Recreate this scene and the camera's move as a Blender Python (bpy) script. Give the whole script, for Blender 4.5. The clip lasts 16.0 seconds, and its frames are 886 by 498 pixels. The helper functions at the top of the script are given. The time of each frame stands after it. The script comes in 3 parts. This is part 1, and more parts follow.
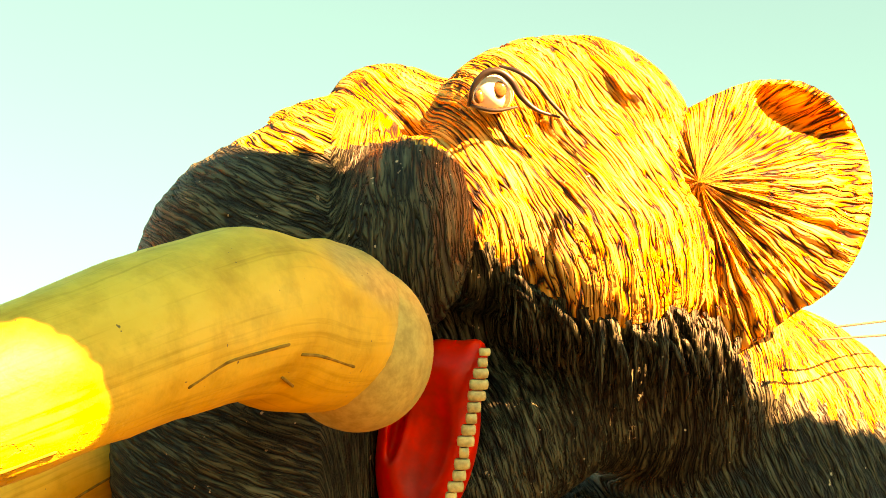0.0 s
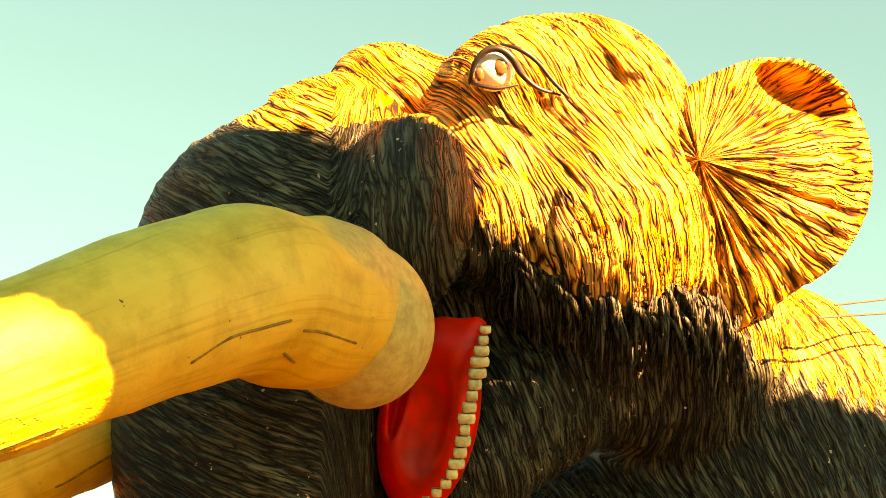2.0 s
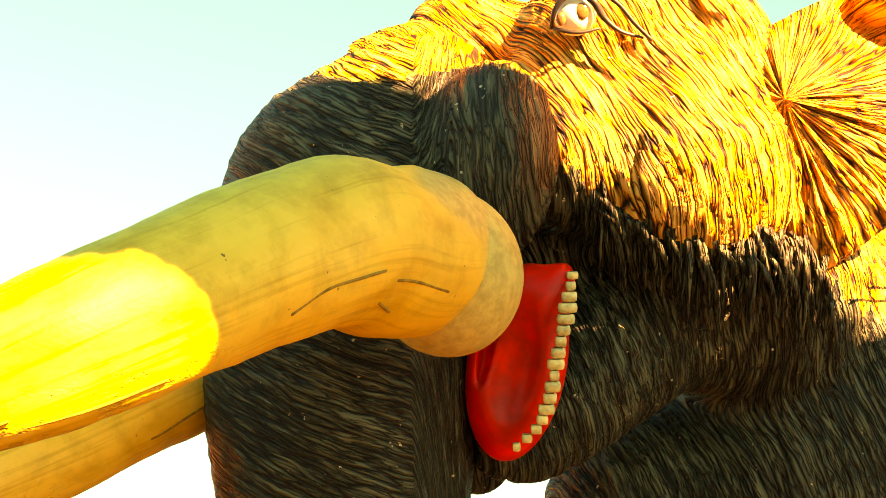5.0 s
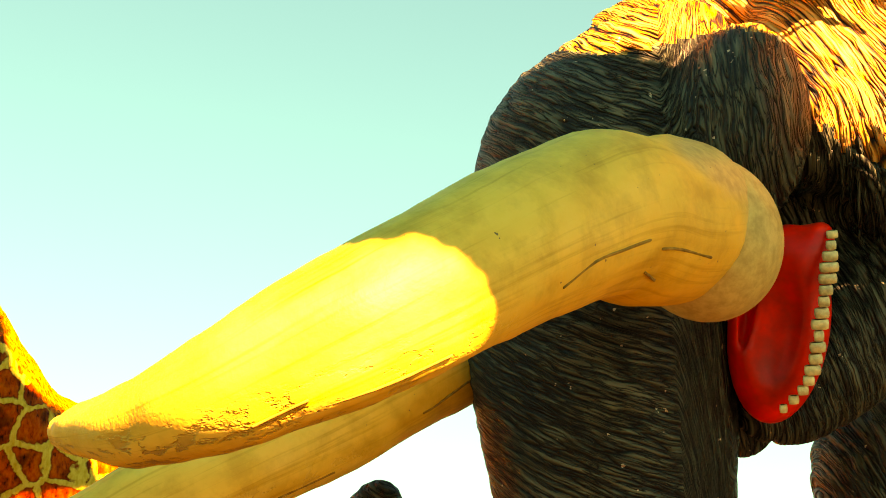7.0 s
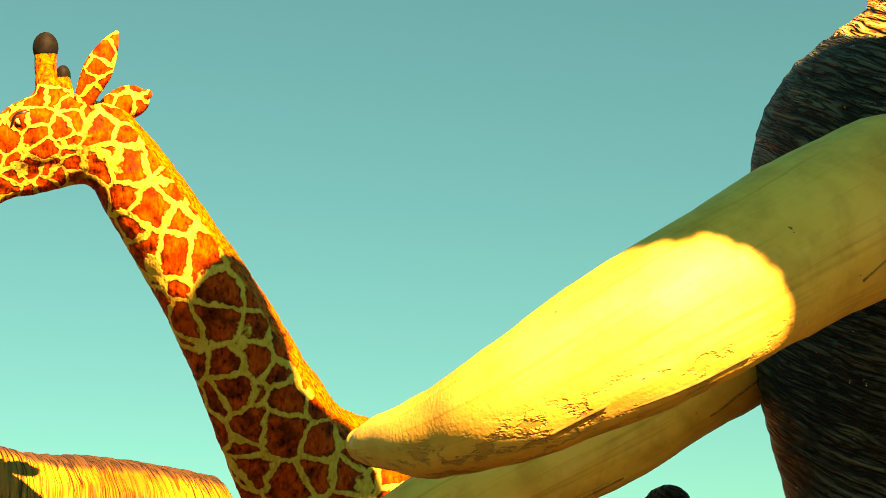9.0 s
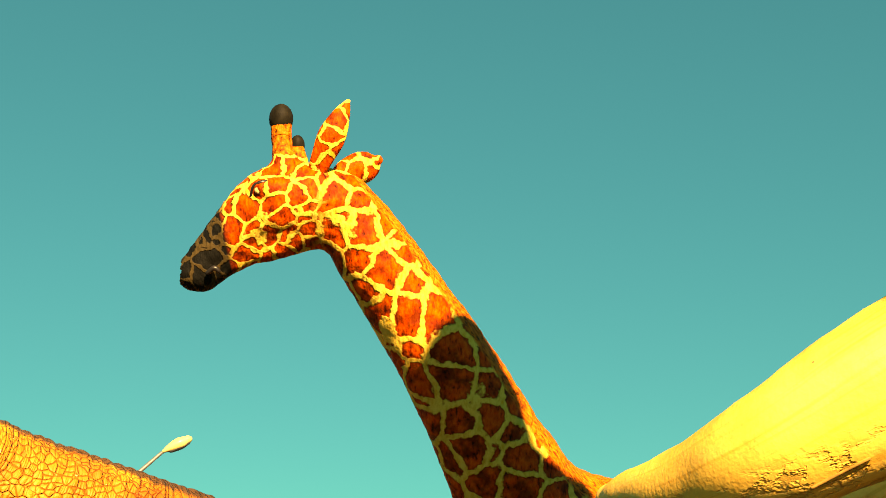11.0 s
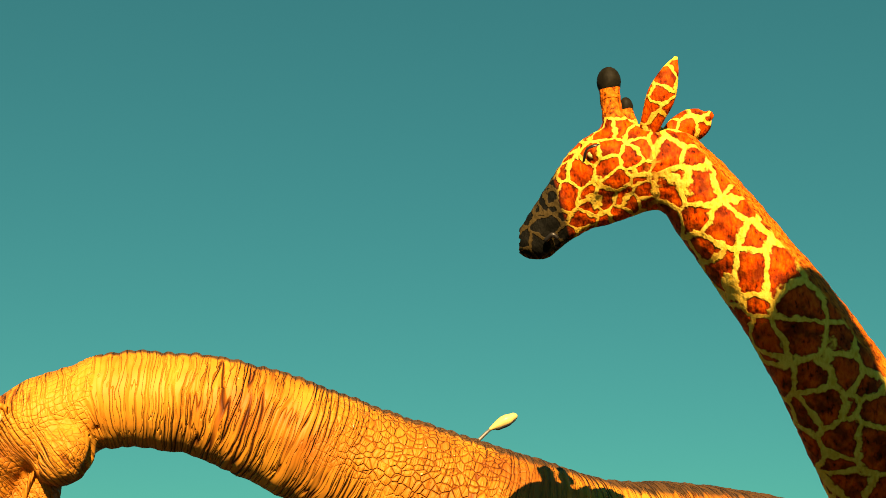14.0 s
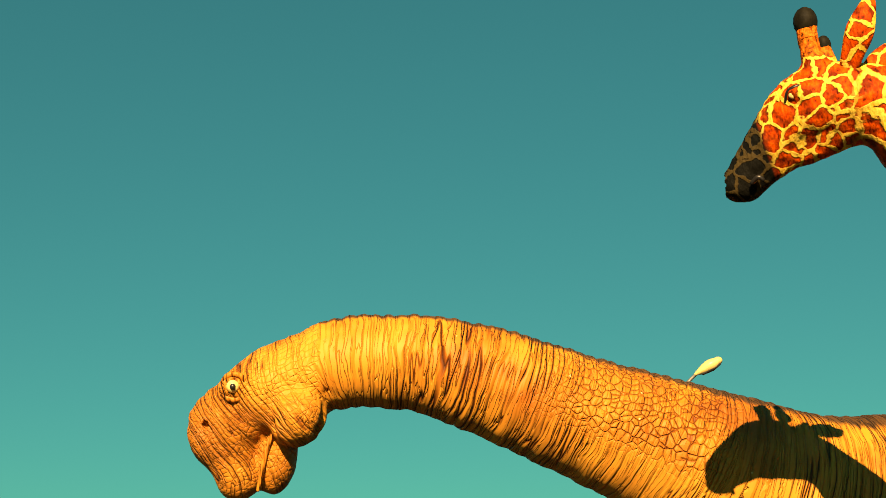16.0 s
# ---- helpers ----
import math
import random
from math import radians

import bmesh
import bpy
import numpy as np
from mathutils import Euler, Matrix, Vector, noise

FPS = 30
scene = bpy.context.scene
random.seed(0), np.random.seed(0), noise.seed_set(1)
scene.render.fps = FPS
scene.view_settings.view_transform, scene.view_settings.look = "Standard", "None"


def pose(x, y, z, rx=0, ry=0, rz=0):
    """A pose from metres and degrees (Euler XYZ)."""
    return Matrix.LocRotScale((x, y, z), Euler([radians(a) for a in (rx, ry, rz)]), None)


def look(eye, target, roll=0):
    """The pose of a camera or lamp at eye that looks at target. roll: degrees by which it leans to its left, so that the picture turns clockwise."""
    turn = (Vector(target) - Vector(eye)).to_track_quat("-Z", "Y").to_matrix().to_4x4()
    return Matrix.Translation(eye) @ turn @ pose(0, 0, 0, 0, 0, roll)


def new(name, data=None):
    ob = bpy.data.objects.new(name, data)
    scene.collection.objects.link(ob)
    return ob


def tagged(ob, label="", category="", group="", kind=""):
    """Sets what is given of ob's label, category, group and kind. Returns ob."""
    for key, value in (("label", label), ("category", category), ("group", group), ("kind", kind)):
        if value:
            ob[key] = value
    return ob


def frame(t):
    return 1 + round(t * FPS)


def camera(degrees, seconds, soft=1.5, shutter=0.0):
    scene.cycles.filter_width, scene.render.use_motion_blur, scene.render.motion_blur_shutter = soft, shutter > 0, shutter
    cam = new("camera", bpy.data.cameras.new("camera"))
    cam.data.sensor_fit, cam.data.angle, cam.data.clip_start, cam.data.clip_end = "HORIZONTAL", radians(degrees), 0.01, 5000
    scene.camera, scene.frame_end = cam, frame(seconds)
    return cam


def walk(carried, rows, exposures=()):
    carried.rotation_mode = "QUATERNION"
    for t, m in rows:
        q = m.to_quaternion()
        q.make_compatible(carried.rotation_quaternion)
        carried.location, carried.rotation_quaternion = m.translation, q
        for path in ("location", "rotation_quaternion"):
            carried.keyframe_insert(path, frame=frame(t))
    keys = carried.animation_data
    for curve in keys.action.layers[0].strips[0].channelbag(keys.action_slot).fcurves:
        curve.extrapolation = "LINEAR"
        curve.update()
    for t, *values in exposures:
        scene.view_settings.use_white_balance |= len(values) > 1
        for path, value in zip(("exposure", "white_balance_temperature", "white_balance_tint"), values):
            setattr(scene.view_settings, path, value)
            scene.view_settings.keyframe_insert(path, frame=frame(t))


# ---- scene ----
EYE = [
    (0.0, 0.120, -0.170, 1.758, 1.51, 18.30, 0.94),
    (0.5, 0.117, -0.168, 1.751, 1.48, 18.39, 0.92),
    (1.0, 0.114, -0.165, 1.745, 1.45, 18.24, 0.96),
    (1.5, 0.112, -0.165, 1.741, 1.42, 17.98, 0.92),
    (2.0, 0.111, -0.168, 1.741, 1.40, 17.65, 0.88),
    (2.5, 0.111, -0.176, 1.749, 1.41, 17.18, 0.86),
    (3.0, 0.113, -0.192, 1.766, 1.45, 16.52, 0.73),
    (5.5, 0.017, -0.174, 1.740, 5.65, 15.22, 0.24),
    (6.0, 0.004, -0.210, 1.741, 8.07, 14.79, 0.15),
    (6.5, -0.015, -0.243, 1.734, 10.63, 14.53, -0.09),
    (7.0, -0.034, -0.270, 1.728, 13.15, 14.35, -0.37),
    (7.5, -0.052, -0.280, 1.725, 15.68, 14.20, -0.60),
    (8.0, -0.072, -0.278, 1.729, 18.25, 14.17, -0.62),
    (8.5, -0.091, -0.274, 1.730, 20.82, 14.32, -0.60),
    (9.0, -0.108, -0.267, 1.733, 23.45, 14.66, -0.59),
    (9.5, -0.123, -0.268, 1.736, 26.05, 15.20, -0.53),
    (12.0, -0.204, -0.334, 1.695, 35.85, 18.01, 1.06),
    (12.5, -0.235, -0.341, 1.683, 37.79, 17.96, 1.22),
    (13.0, -0.259, -0.346, 1.673, 39.98, 17.37, 1.01),
    (13.5, -0.270, -0.360, 1.663, 42.57, 16.59, 0.64),
    (14.0, -0.282, -0.384, 1.654, 44.73, 16.14, 0.30),
    (14.5, -0.295, -0.414, 1.645, 46.43, 15.75, -0.37),
    (15.0, -0.287, -0.461, 1.637, 48.32, 15.30, -0.80),
    (15.5, -0.252, -0.529, 1.620, 50.24, 14.91, -1.26),
    (16.0, -0.177, -0.614, 1.597, 52.46, 14.44, -1.51),
]
cam = camera(33.93, 16.0, soft=0.9)
walk(cam, [(t, look((x, y, z), (x - 10 * math.sin(radians(yaw)) * math.cos(radians(pitch)),
                                y + 10 * math.cos(radians(yaw)) * math.cos(radians(pitch)),
                                z + 10 * math.sin(radians(pitch))), roll))
           for t, x, y, z, yaw, pitch, roll in EYE],
     exposures=[(0.0, 4.4, 18000, 57), (2.0, 4.12, 17000, 58), (3.0, 4.02, 16500, 58), (5.5, 4.5, 19500, 56), (6.5, 4.35, 19000, 55), (7.0, 3.95, 14500, 50), (7.5, 3.55, 11700, 44),
                (8.0, 3.2, 10300, 40), (8.5, 2.98, 9900, 37), (9.0, 2.88, 9700, 33), (9.5, 2.75, 9500, 29), (12.0, 2.25, 7700, 8), (13.0, 2.0, 7700, 8), (16.0, 1.75, 7400, 9)])

# ---- light: low clear sun behind the camera's right shoulder, pale blue sky ----
SUN_HEADING, SUN_ELEVATION = 132.5, 28.5
world = bpy.data.worlds.new("sky")
scene.world = world
world.use_nodes = True
wn = world.node_tree
sky = wn.nodes.new("ShaderNodeTexSky")
sky.sky_type, sky.sun_disc = "NISHITA", False
sky.sun_elevation, sky.sun_rotation = radians(SUN_ELEVATION), radians(SUN_HEADING)
sky.air_density, sky.dust_density, sky.ozone_density = 1.0, 0.15, 1.0
tint = wn.nodes.new("ShaderNodeMix")
tint.data_type, tint.blend_type = "RGBA", "MULTIPLY"
tint.inputs[0].default_value = 1.0
tint.inputs[7].default_value = (0.185, 0.86, 0.73, 1)
flat = wn.nodes.new("ShaderNodeGamma")
flat.inputs[1].default_value = 0.7
wn.links.new(sky.outputs[0], flat.inputs[0])
wn.links.new(flat.outputs[0], tint.inputs[6])
wn.links.new(tint.outputs[2], wn.nodes["Background"].inputs[0])
wn.nodes["Background"].inputs[1].default_value = 0.036

sun_data = bpy.data.lights.new("sun", "SUN")
sun_data.energy, sun_data.angle, sun_data.color = 5.0, radians(0.3), (1.0, 0.69, 0.37)
sun = new("sun", sun_data)
h, e = radians(SUN_HEADING), radians(SUN_ELEVATION)
to_sun = Vector((math.sin(h) * math.cos(e), math.cos(h) * math.cos(e), math.sin(e)))
sun.matrix_world = look(to_sun * 40, (0, 0, 0))


# ---- materials ----
class Nodes:
    """A small helper to chain shader nodes."""

    def __init__(self, name):
        self.mat = bpy.data.materials.new(name)
        self.mat.use_nodes = True
        self.t = self.mat.node_tree
        self.shader = self.t.nodes["Principled BSDF"]

    def put(self, kind, **sockets):
        n = self.t.nodes.new(kind)
        for k, v in sockets.items():
            self.plug(n, k, v)
        return n

    def plug(self, n, key, v):
        s = n.inputs[int(key[1:])] if key[0] == "i" and key[1:].isdigit() else n.inputs[key]
        if isinstance(v, bpy.types.NodeSocket):
            self.t.links.new(v, s)
        else:
            s.default_value = v

    def attr(self, name):
        n = self.t.nodes.new("ShaderNodeAttribute")
        n.attribute_name = name
        return n

    def coords(self):
        return self.t.nodes.new("ShaderNodeTexCoord").outputs["Object"]

    def scaled(self, vec, s):
        n = self.t.nodes.new("ShaderNodeVectorMath")
        n.operation = "MULTIPLY"
        self.plug(n, "i0", vec)
        n.inputs[1].default_value = s
        return n.outputs[0]

    def added(self, a, b):
        n = self.t.nodes.new("ShaderNodeVectorMath")
        n.operation = "ADD"
        self.plug(n, "i0", a)
        self.plug(n, "i1", b)
        return n.outputs[0]

    def noise(self, vec, scale, detail=3.0, rough=0.55, distort=0.0):
        n = self.put("ShaderNodeTexNoise", Vector=vec, Scale=scale, Detail=detail, Roughness=rough, Distortion=distort)
        return n.outputs

    def ramp(self, fac, stops):
        n = self.put("ShaderNodeValToRGB", Fac=fac)
        r = n.color_ramp
        while len(r.elements) < len(stops):
            r.elements.new(0.5)
        for el, (p, c) in zip(r.elements, stops):
            el.position, el.color = p, (*c, 1) if len(c) == 3 else c
        return n.outputs[0]

    def mix(self, fac, a, b, how="MIX"):
        n = self.t.nodes.new("ShaderNodeMix")
        n.data_type, n.blend_type = "RGBA", how
        for i, v in ((0, fac), (6, a), (7, b)):
            if isinstance(v, bpy.types.NodeSocket):
                self.t.links.new(v, n.inputs[i])
            else:
                n.inputs[i].default_value = v if i == 0 else ((*v, 1) if len(v) == 3 else v)
        return n.outputs[2]

    def math(self, how, a, b=0.0, clamp=False):
        n = self.t.nodes.new("ShaderNodeMath")
        n.operation, n.use_clamp = how, clamp
        self.plug(n, "i0", a)
        self.plug(n, "i1", b)
        return n.outputs[0]

    def bump(self, height, strength, distance):
        n = self.put("ShaderNodeBump", Height=height, Strength=strength, Distance=distance)
        self.plug(self.shader, "Normal", n.outputs[0])

    def done(self, colour, rough=0.6, spec=0.3):
        self.plug(self.shader, "Base Color", colour)
        self.plug(self.shader, "Roughness", rough)
        self.shader.inputs["Specular IOR Level"].default_value = spec
        return self.mat


def g(v):
    return (v, v, v)


def fur_material():
    """Painted concrete fur: long carved strands, the shade of the grooves painted in."""
    n = Nodes("carved_fur")
    flow = n.attr("flow").outputs["Vector"]
    wob = n.scaled(n.noise(flow, 5.0, 2.0)["Color"], (0.05, 0.10, 0.0))
    p = n.added(flow, wob)
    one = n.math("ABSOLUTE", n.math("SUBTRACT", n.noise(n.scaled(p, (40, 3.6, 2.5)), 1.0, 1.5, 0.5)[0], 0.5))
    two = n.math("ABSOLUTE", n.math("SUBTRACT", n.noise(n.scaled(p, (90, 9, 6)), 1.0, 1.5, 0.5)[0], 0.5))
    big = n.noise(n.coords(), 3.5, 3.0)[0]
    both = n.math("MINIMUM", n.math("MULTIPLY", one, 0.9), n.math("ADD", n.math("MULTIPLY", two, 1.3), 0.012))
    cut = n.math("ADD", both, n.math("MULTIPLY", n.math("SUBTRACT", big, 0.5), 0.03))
    # the dark end of this ramp paints shade into the grooves
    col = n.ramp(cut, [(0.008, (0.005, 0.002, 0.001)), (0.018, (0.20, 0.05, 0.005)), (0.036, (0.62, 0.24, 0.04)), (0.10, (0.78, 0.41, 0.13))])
    blot = n.ramp(n.noise(n.coords(), 8.0, 4.0)[0], [(0.35, (0.9, 0.74, 0.5)), (0.55, g(1.0))])
    col = n.mix(1.0, col, blot, "MULTIPLY")
    chips = n.ramp(n.noise(n.coords(), 42.0, 2.0)[0], [(0.735, g(0)), (0.75, g(1))])
    col = n.mix(chips, col, (0.62, 0.55, 0.42))
    n.bump(n.ramp(both, [(0.0, g(0)), (0.05, g(0.75)), (0.16, g(1))]), 1.0, 0.024)
    return n.done(col, 0.62, 0.25)


def shade_hide_material():
    """Dark grey-brown hide with close wrinkles round the trunk and socket; its darkness is painted shade."""
    n = Nodes("wrinkled_shade_hide")
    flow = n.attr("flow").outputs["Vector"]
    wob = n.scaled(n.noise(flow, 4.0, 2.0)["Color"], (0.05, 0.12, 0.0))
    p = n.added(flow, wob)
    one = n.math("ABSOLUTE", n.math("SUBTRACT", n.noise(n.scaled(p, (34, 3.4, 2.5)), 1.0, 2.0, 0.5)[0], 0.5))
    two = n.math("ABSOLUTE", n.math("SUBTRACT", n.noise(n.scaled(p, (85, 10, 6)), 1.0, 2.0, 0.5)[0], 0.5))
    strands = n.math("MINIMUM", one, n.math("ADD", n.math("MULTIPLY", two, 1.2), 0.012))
    # near-black creases: their shade is put into the colour too
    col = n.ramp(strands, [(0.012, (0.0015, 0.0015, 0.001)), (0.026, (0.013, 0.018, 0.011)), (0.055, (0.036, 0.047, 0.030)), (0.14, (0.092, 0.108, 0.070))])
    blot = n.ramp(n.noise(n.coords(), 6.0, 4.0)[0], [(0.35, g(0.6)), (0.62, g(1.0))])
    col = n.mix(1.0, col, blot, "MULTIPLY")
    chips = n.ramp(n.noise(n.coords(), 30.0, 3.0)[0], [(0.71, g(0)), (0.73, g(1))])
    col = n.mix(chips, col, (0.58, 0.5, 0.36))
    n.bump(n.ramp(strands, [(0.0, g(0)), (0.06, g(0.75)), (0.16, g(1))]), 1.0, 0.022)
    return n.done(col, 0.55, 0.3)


def tusk_material():
    n = Nodes("ivory_paint")
    flow = n.attr("flow").outputs["Vector"]
    streak = n.noise(n.scaled(flow, (6, 2.2, 6)), 1.0, 4.0, 0.6)[0]
    col = n.ramp(streak, [(0.3, (0.66, 0.37, 0.055)), (0.5, (0.80, 0.49, 0.085)), (0.72, (0.84, 0.56, 0.13))])
    grime = n.ramp(n.noise(n.coords(), 9.0, 5.0, 0.65)[0], [(0.36, (0.62, 0.55, 0.42)), (0.55, g(1))])
    col = n.mix(0.45, col, grime, "MULTIPLY")
    # fine brush lines along the tusk
    lines = n.noise(n.scaled(flow, (70, 1.6, 70)), 1.0, 3.0, 0.6)[0]
    col = n.mix(1.0, col, n.ramp(lines, [(0.30, (0.82, 0.76, 0.62)), (0.46, g(1))]), "MULTIPLY")
    # the root sheath is a duller, greyer paint with fine pitting
    sheath = n.put("ShaderNodeSeparateXYZ", Vector=n.attr("zone").outputs["Vector"]).outputs[0]
    dull = n.ramp(n.noise(n.coords(), 26.0, 4.0, 0.65)[0], [(0.35, (0.40, 0.28, 0.085)), (0.62, (0.56, 0.41, 0.14))])
    col = n.mix(sheath, col, dull)
    specks = n.ramp(n.noise(n.coords(), 60.0, 1.0)[0], [(0.79, g(0)), (0.81, g(1))])
    col = n.mix(specks, col, (0.16, 0.1, 0.04))
    # weathered chips low on the tip end
    worn = n.attr("wear").outputs["Fac"]
    chip = n.noise(n.scaled(flow, (22, 13, 10)), 1.0, 4.0, 0.65)[0]
    chipm = n.math("MULTIPLY", n.ramp(chip, [(0.52, g(0)), (0.58, g(1))]), worn)
    col = n.mix(n.math("MULTIPLY", chipm, 0.6), col, (0.22, 0.13, 0.04))
    rough = n.noise(n.coords(), 90.0, 2.0)[0]
    height = n.math("SUBTRACT", n.math("MULTIPLY", rough, 0.12), n.math("MULTIPLY", chipm, 0.9))
    n.bump(height, 0.8, 0.012)
    return n.done(col, 0.55, 0.2)


def giraffe_material():
    """Chestnut patches in a net of cream lines, with a brown mane and a dark muzzle."""
    n = Nodes("giraffe_coat")
    zone = n.attr("zone").outputs["Vector"]
    sep = n.put("ShaderNodeSeparateXYZ", Vector=zone)
    mane, muzzle, small = sep.outputs[0], sep.outputs[1], sep.outputs[2]
    flow = n.attr("flow").outputs["Vector"]
    wob = n.scaled(n.noise(flow, 9.0, 3.0, 0.6)["Color"], (0.085, 0.085, 0.085))
    p = n.added(flow, wob)
    nets, rims = [], []
    for scale, width in ((6.0, 0.075), (11.0, 0.085)):
        v = n.put("ShaderNodeTexVoronoi", Vector=p, Scale=scale, Randomness=0.85)
        v.feature = "DISTANCE_TO_EDGE"
        ragged = n.math("ADD", v.outputs["Distance"], n.math("MULTIPLY", n.math("SUBTRACT", n.noise(flow, 38.0, 3.0)[0], 0.5), 0.10))
        nets.append(n.ramp(ragged, [(width * 0.75, g(1)), (width * 1.2, g(0))]))
        rims.append(n.ramp(ragged, [(width * 1.0, g(1)), (width * 1.9, g(0))]))
    net = n.mix(small, nets[0], nets[1])
    rim = n.mix(small, rims[0], rims[1])
    grain = n.noise(n.scaled(flow, (60, 25, 30)), 1.0, 3.0)[0]
    patch = n.ramp(grain, [(0.3, (0.06, 0.006, 0.001)), (0.44, (0.42, 0.040, 0.003)), (0.7, (0.56, 0.085, 0.006))])
    blotch = n.ramp(n.noise(flow, 14.0, 3.0)[0], [(0.38, g(0.28)), (0.56, g(1))])
    patch = n.mix(1.0, patch, blotch, "MULTIPLY")
    patch = n.mix(n.math("MULTIPLY", rim, 0.75), patch, (0.09, 0.008, 0.002))
    cream = n.ramp(grain, [(0.3, (0.48, 0.28, 0.025)), (0.6, (0.62, 0.43, 0.07))])
    col = n.mix(net, patch, cream)
    hair = n.ramp(n.noise(n.scaled(flow, (40, 120, 40)), 1.0, 3.0)[0], [(0.35, (0.07, 0.016, 0.003)), (0.5, (0.46, 0.095, 0.008)), (0.7, (0.56, 0.16, 0.018))])
    col = n.mix(n.ramp(mane, [(0.4, g(0)), (0.6, g(1))]), col, hair)
    dark = n.mix(n.math("MULTIPLY", net, 0.12), (0.004, 0.004, 0.003), (0.3, 0.2, 0.06))
    col = n.mix(n.ramp(muzzle, [(0.35, g(0)), (0.65, g(1))]), col, dark)
    n.bump(n.math("ADD", n.math("MULTIPLY", net, 0.5), grain), 0.7, 0.012)
    return n.done(col, 0.65, 0.06)


def dino_material():
    """Ochre hide with rings of wrinkles, a pebbled flank and a dark spine."""
    n = Nodes("dinosaur_hide")
    flow = n.attr("flow").outputs["Vector"]
    sep = n.put("ShaderNodeSeparateXYZ", Vector=n.attr("zone").outputs["Vector"])
    spine, pebble, under = sep.outputs[0], sep.outputs[1], sep.outputs[2]
    wob = n.scaled(n.noise(flow, 3.0, 2.0)["Color"], (0.06, 0.10, 0.03))
    p = n.added(flow, wob)
    rings = n.math("ABSOLUTE", n.math("SUBTRACT", n.noise(n.scaled(p, (19, 1.1, 0.8)), 1.0, 1.0, 0.4)[0], 0.5))
    fine = n.math("ABSOLUTE", n.math("SUBTRACT", n.noise(n.scaled(p, (44, 4.0, 3)), 1.0, 1.5, 0.5)[0], 0.5))
    v = n.put("ShaderNodeTexVoronoi", Vector=n.scaled(p, (1, 1.15, 1)), Scale=24.0, Randomness=0.9)
    v.feature = "DISTANCE_TO_EDGE"
    cells = n.ramp(v.outputs["Distance"], [(0.0, g(0.25)), (0.10, g(0.75)), (0.45, g(1))])
    lines = n.math("MINIMUM", rings, n.math("ADD", n.math("MULTIPLY", fine, 1.2), 0.018))
    calm = n.ramp(n.noise(n.coords(), 2.6, 2.0)[0], [(0.45, g(0.0)), (0.65, g(0.045))])
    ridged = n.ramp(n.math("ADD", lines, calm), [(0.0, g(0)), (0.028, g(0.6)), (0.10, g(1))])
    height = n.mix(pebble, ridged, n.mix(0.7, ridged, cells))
    big = n.noise(n.coords(), 2.2, 4.0)[0]
    col = n.ramp(big, [(0.36, (0.27, 0.078, 0.007)), (0.5, (0.39, 0.135, 0.012)), (0.62, (0.48, 0.192, 0.019))])
    col = n.mix(n.math("MULTIPLY", under, 0.55), col, (0.50, 0.24, 0.03))
    # shade of wrinkles and pebble gaps, multiplied into the colour by height
    groove_shade = n.ramp(height, [(0.0, (0.10, 0.06, 0.03)), (0.35, (0.5, 0.38, 0.26)), (0.65, g(1))])
    col = n.mix(1.0, col, groove_shade, "MULTIPLY")
    col = n.mix(n.ramp(spine, [(0.4, g(0)), (0.75, g(1))]), col, (0.075, 0.035, 0.01))
    chips = n.ramp(n.noise(n.coords(), 26.0, 2.0)[0], [(0.76, g(0)), (0.775, g(1))])
    col = n.mix(chips, col, (0.66, 0.5, 0.24))
    n.bump(height, 1.0, 0.03)
    return n.done(col, 0.6, 0.25)


def plain(name, colour, rough=0.5, spec=0.3, vary=0.25, scale=14.0, bump=0.3, metal=0.0):
    n = Nodes(name)
    k = n.noise(n.coords(), scale, 4.0, 0.6)[0]
    dark = tuple(c * (1 - vary) for c in colour)
    light = tuple(min(1, c * (1 + vary * 0.6)) for c in colour)
    n.bump(k, bump, 0.006)
    n.shader.inputs["Metallic"].default_value = metal
    return n.done(n.ramp(k, [(0.3, dark), (0.7, light)]), rough, spec)


FUR, SHADE_HIDE, IVORY = fur_material(), shade_hide_material(), tusk_material()
COAT, OCHRE = giraffe_material(), dino_material()
RED = plain("red_gloss_paint", (0.72, 0.012, 0.004), 0.42, 0.25, 0.55, 7.0, 0.5)
TOOTH = plain("yellowed_tooth_paint", (0.62, 0.52, 0.24), 0.4, 0.4, 0.5, 40.0)
EYE_WHITE = plain("eye_white_paint", (0.82, 0.74, 0.6), 0.25, 0.5, 0.15, 20.0, 0.1)
EYE_BROWN = plain("eye_brown_paint", (0.17, 0.07, 0.03), 0.2, 0.5, 0.5, 60.0, 0.1)
GIR_EYE = plain("amber_eye_paint", (0.66, 0.48, 0.17), 0.3, 0.5, 0.4, 60.0, 0.1)
BLACK = plain("black_paint", (0.012, 0.01, 0.009), 0.4, 0.4, 0.4)
CRACK = plain("crack_dirt", (0.30, 0.17, 0.04), 0.8, 0.1, 0.5, 40.0)
KNOB = plain("dark_horn_tip", (0.009, 0.008, 0.005), 0.6, 0.06, 0.5, 30.0)
LAMP_SHELL = plain("pale_lamp_enamel", (0.55, 0.42, 0.16), 0.4, 0.4, 0.15)
LAMP_GLASS = plain("lamp_glass_dark", (0.05, 0.05, 0.05), 0.15, 0.5, 0.2)
STEEL = plain("galvanised_steel", (0.3, 0.3, 0.29), 0.45, 0.4, 0.3, 20.0, 0.2, 0.8)
CABLE = plain("black_cable", (0.03, 0.035, 0.035), 0.6, 0.3, 0.2)
SOIL = plain("trodden_soil", (0.026, 0.022, 0.017), 0.9, 0.1, 0.5, 1.2, 0.6)


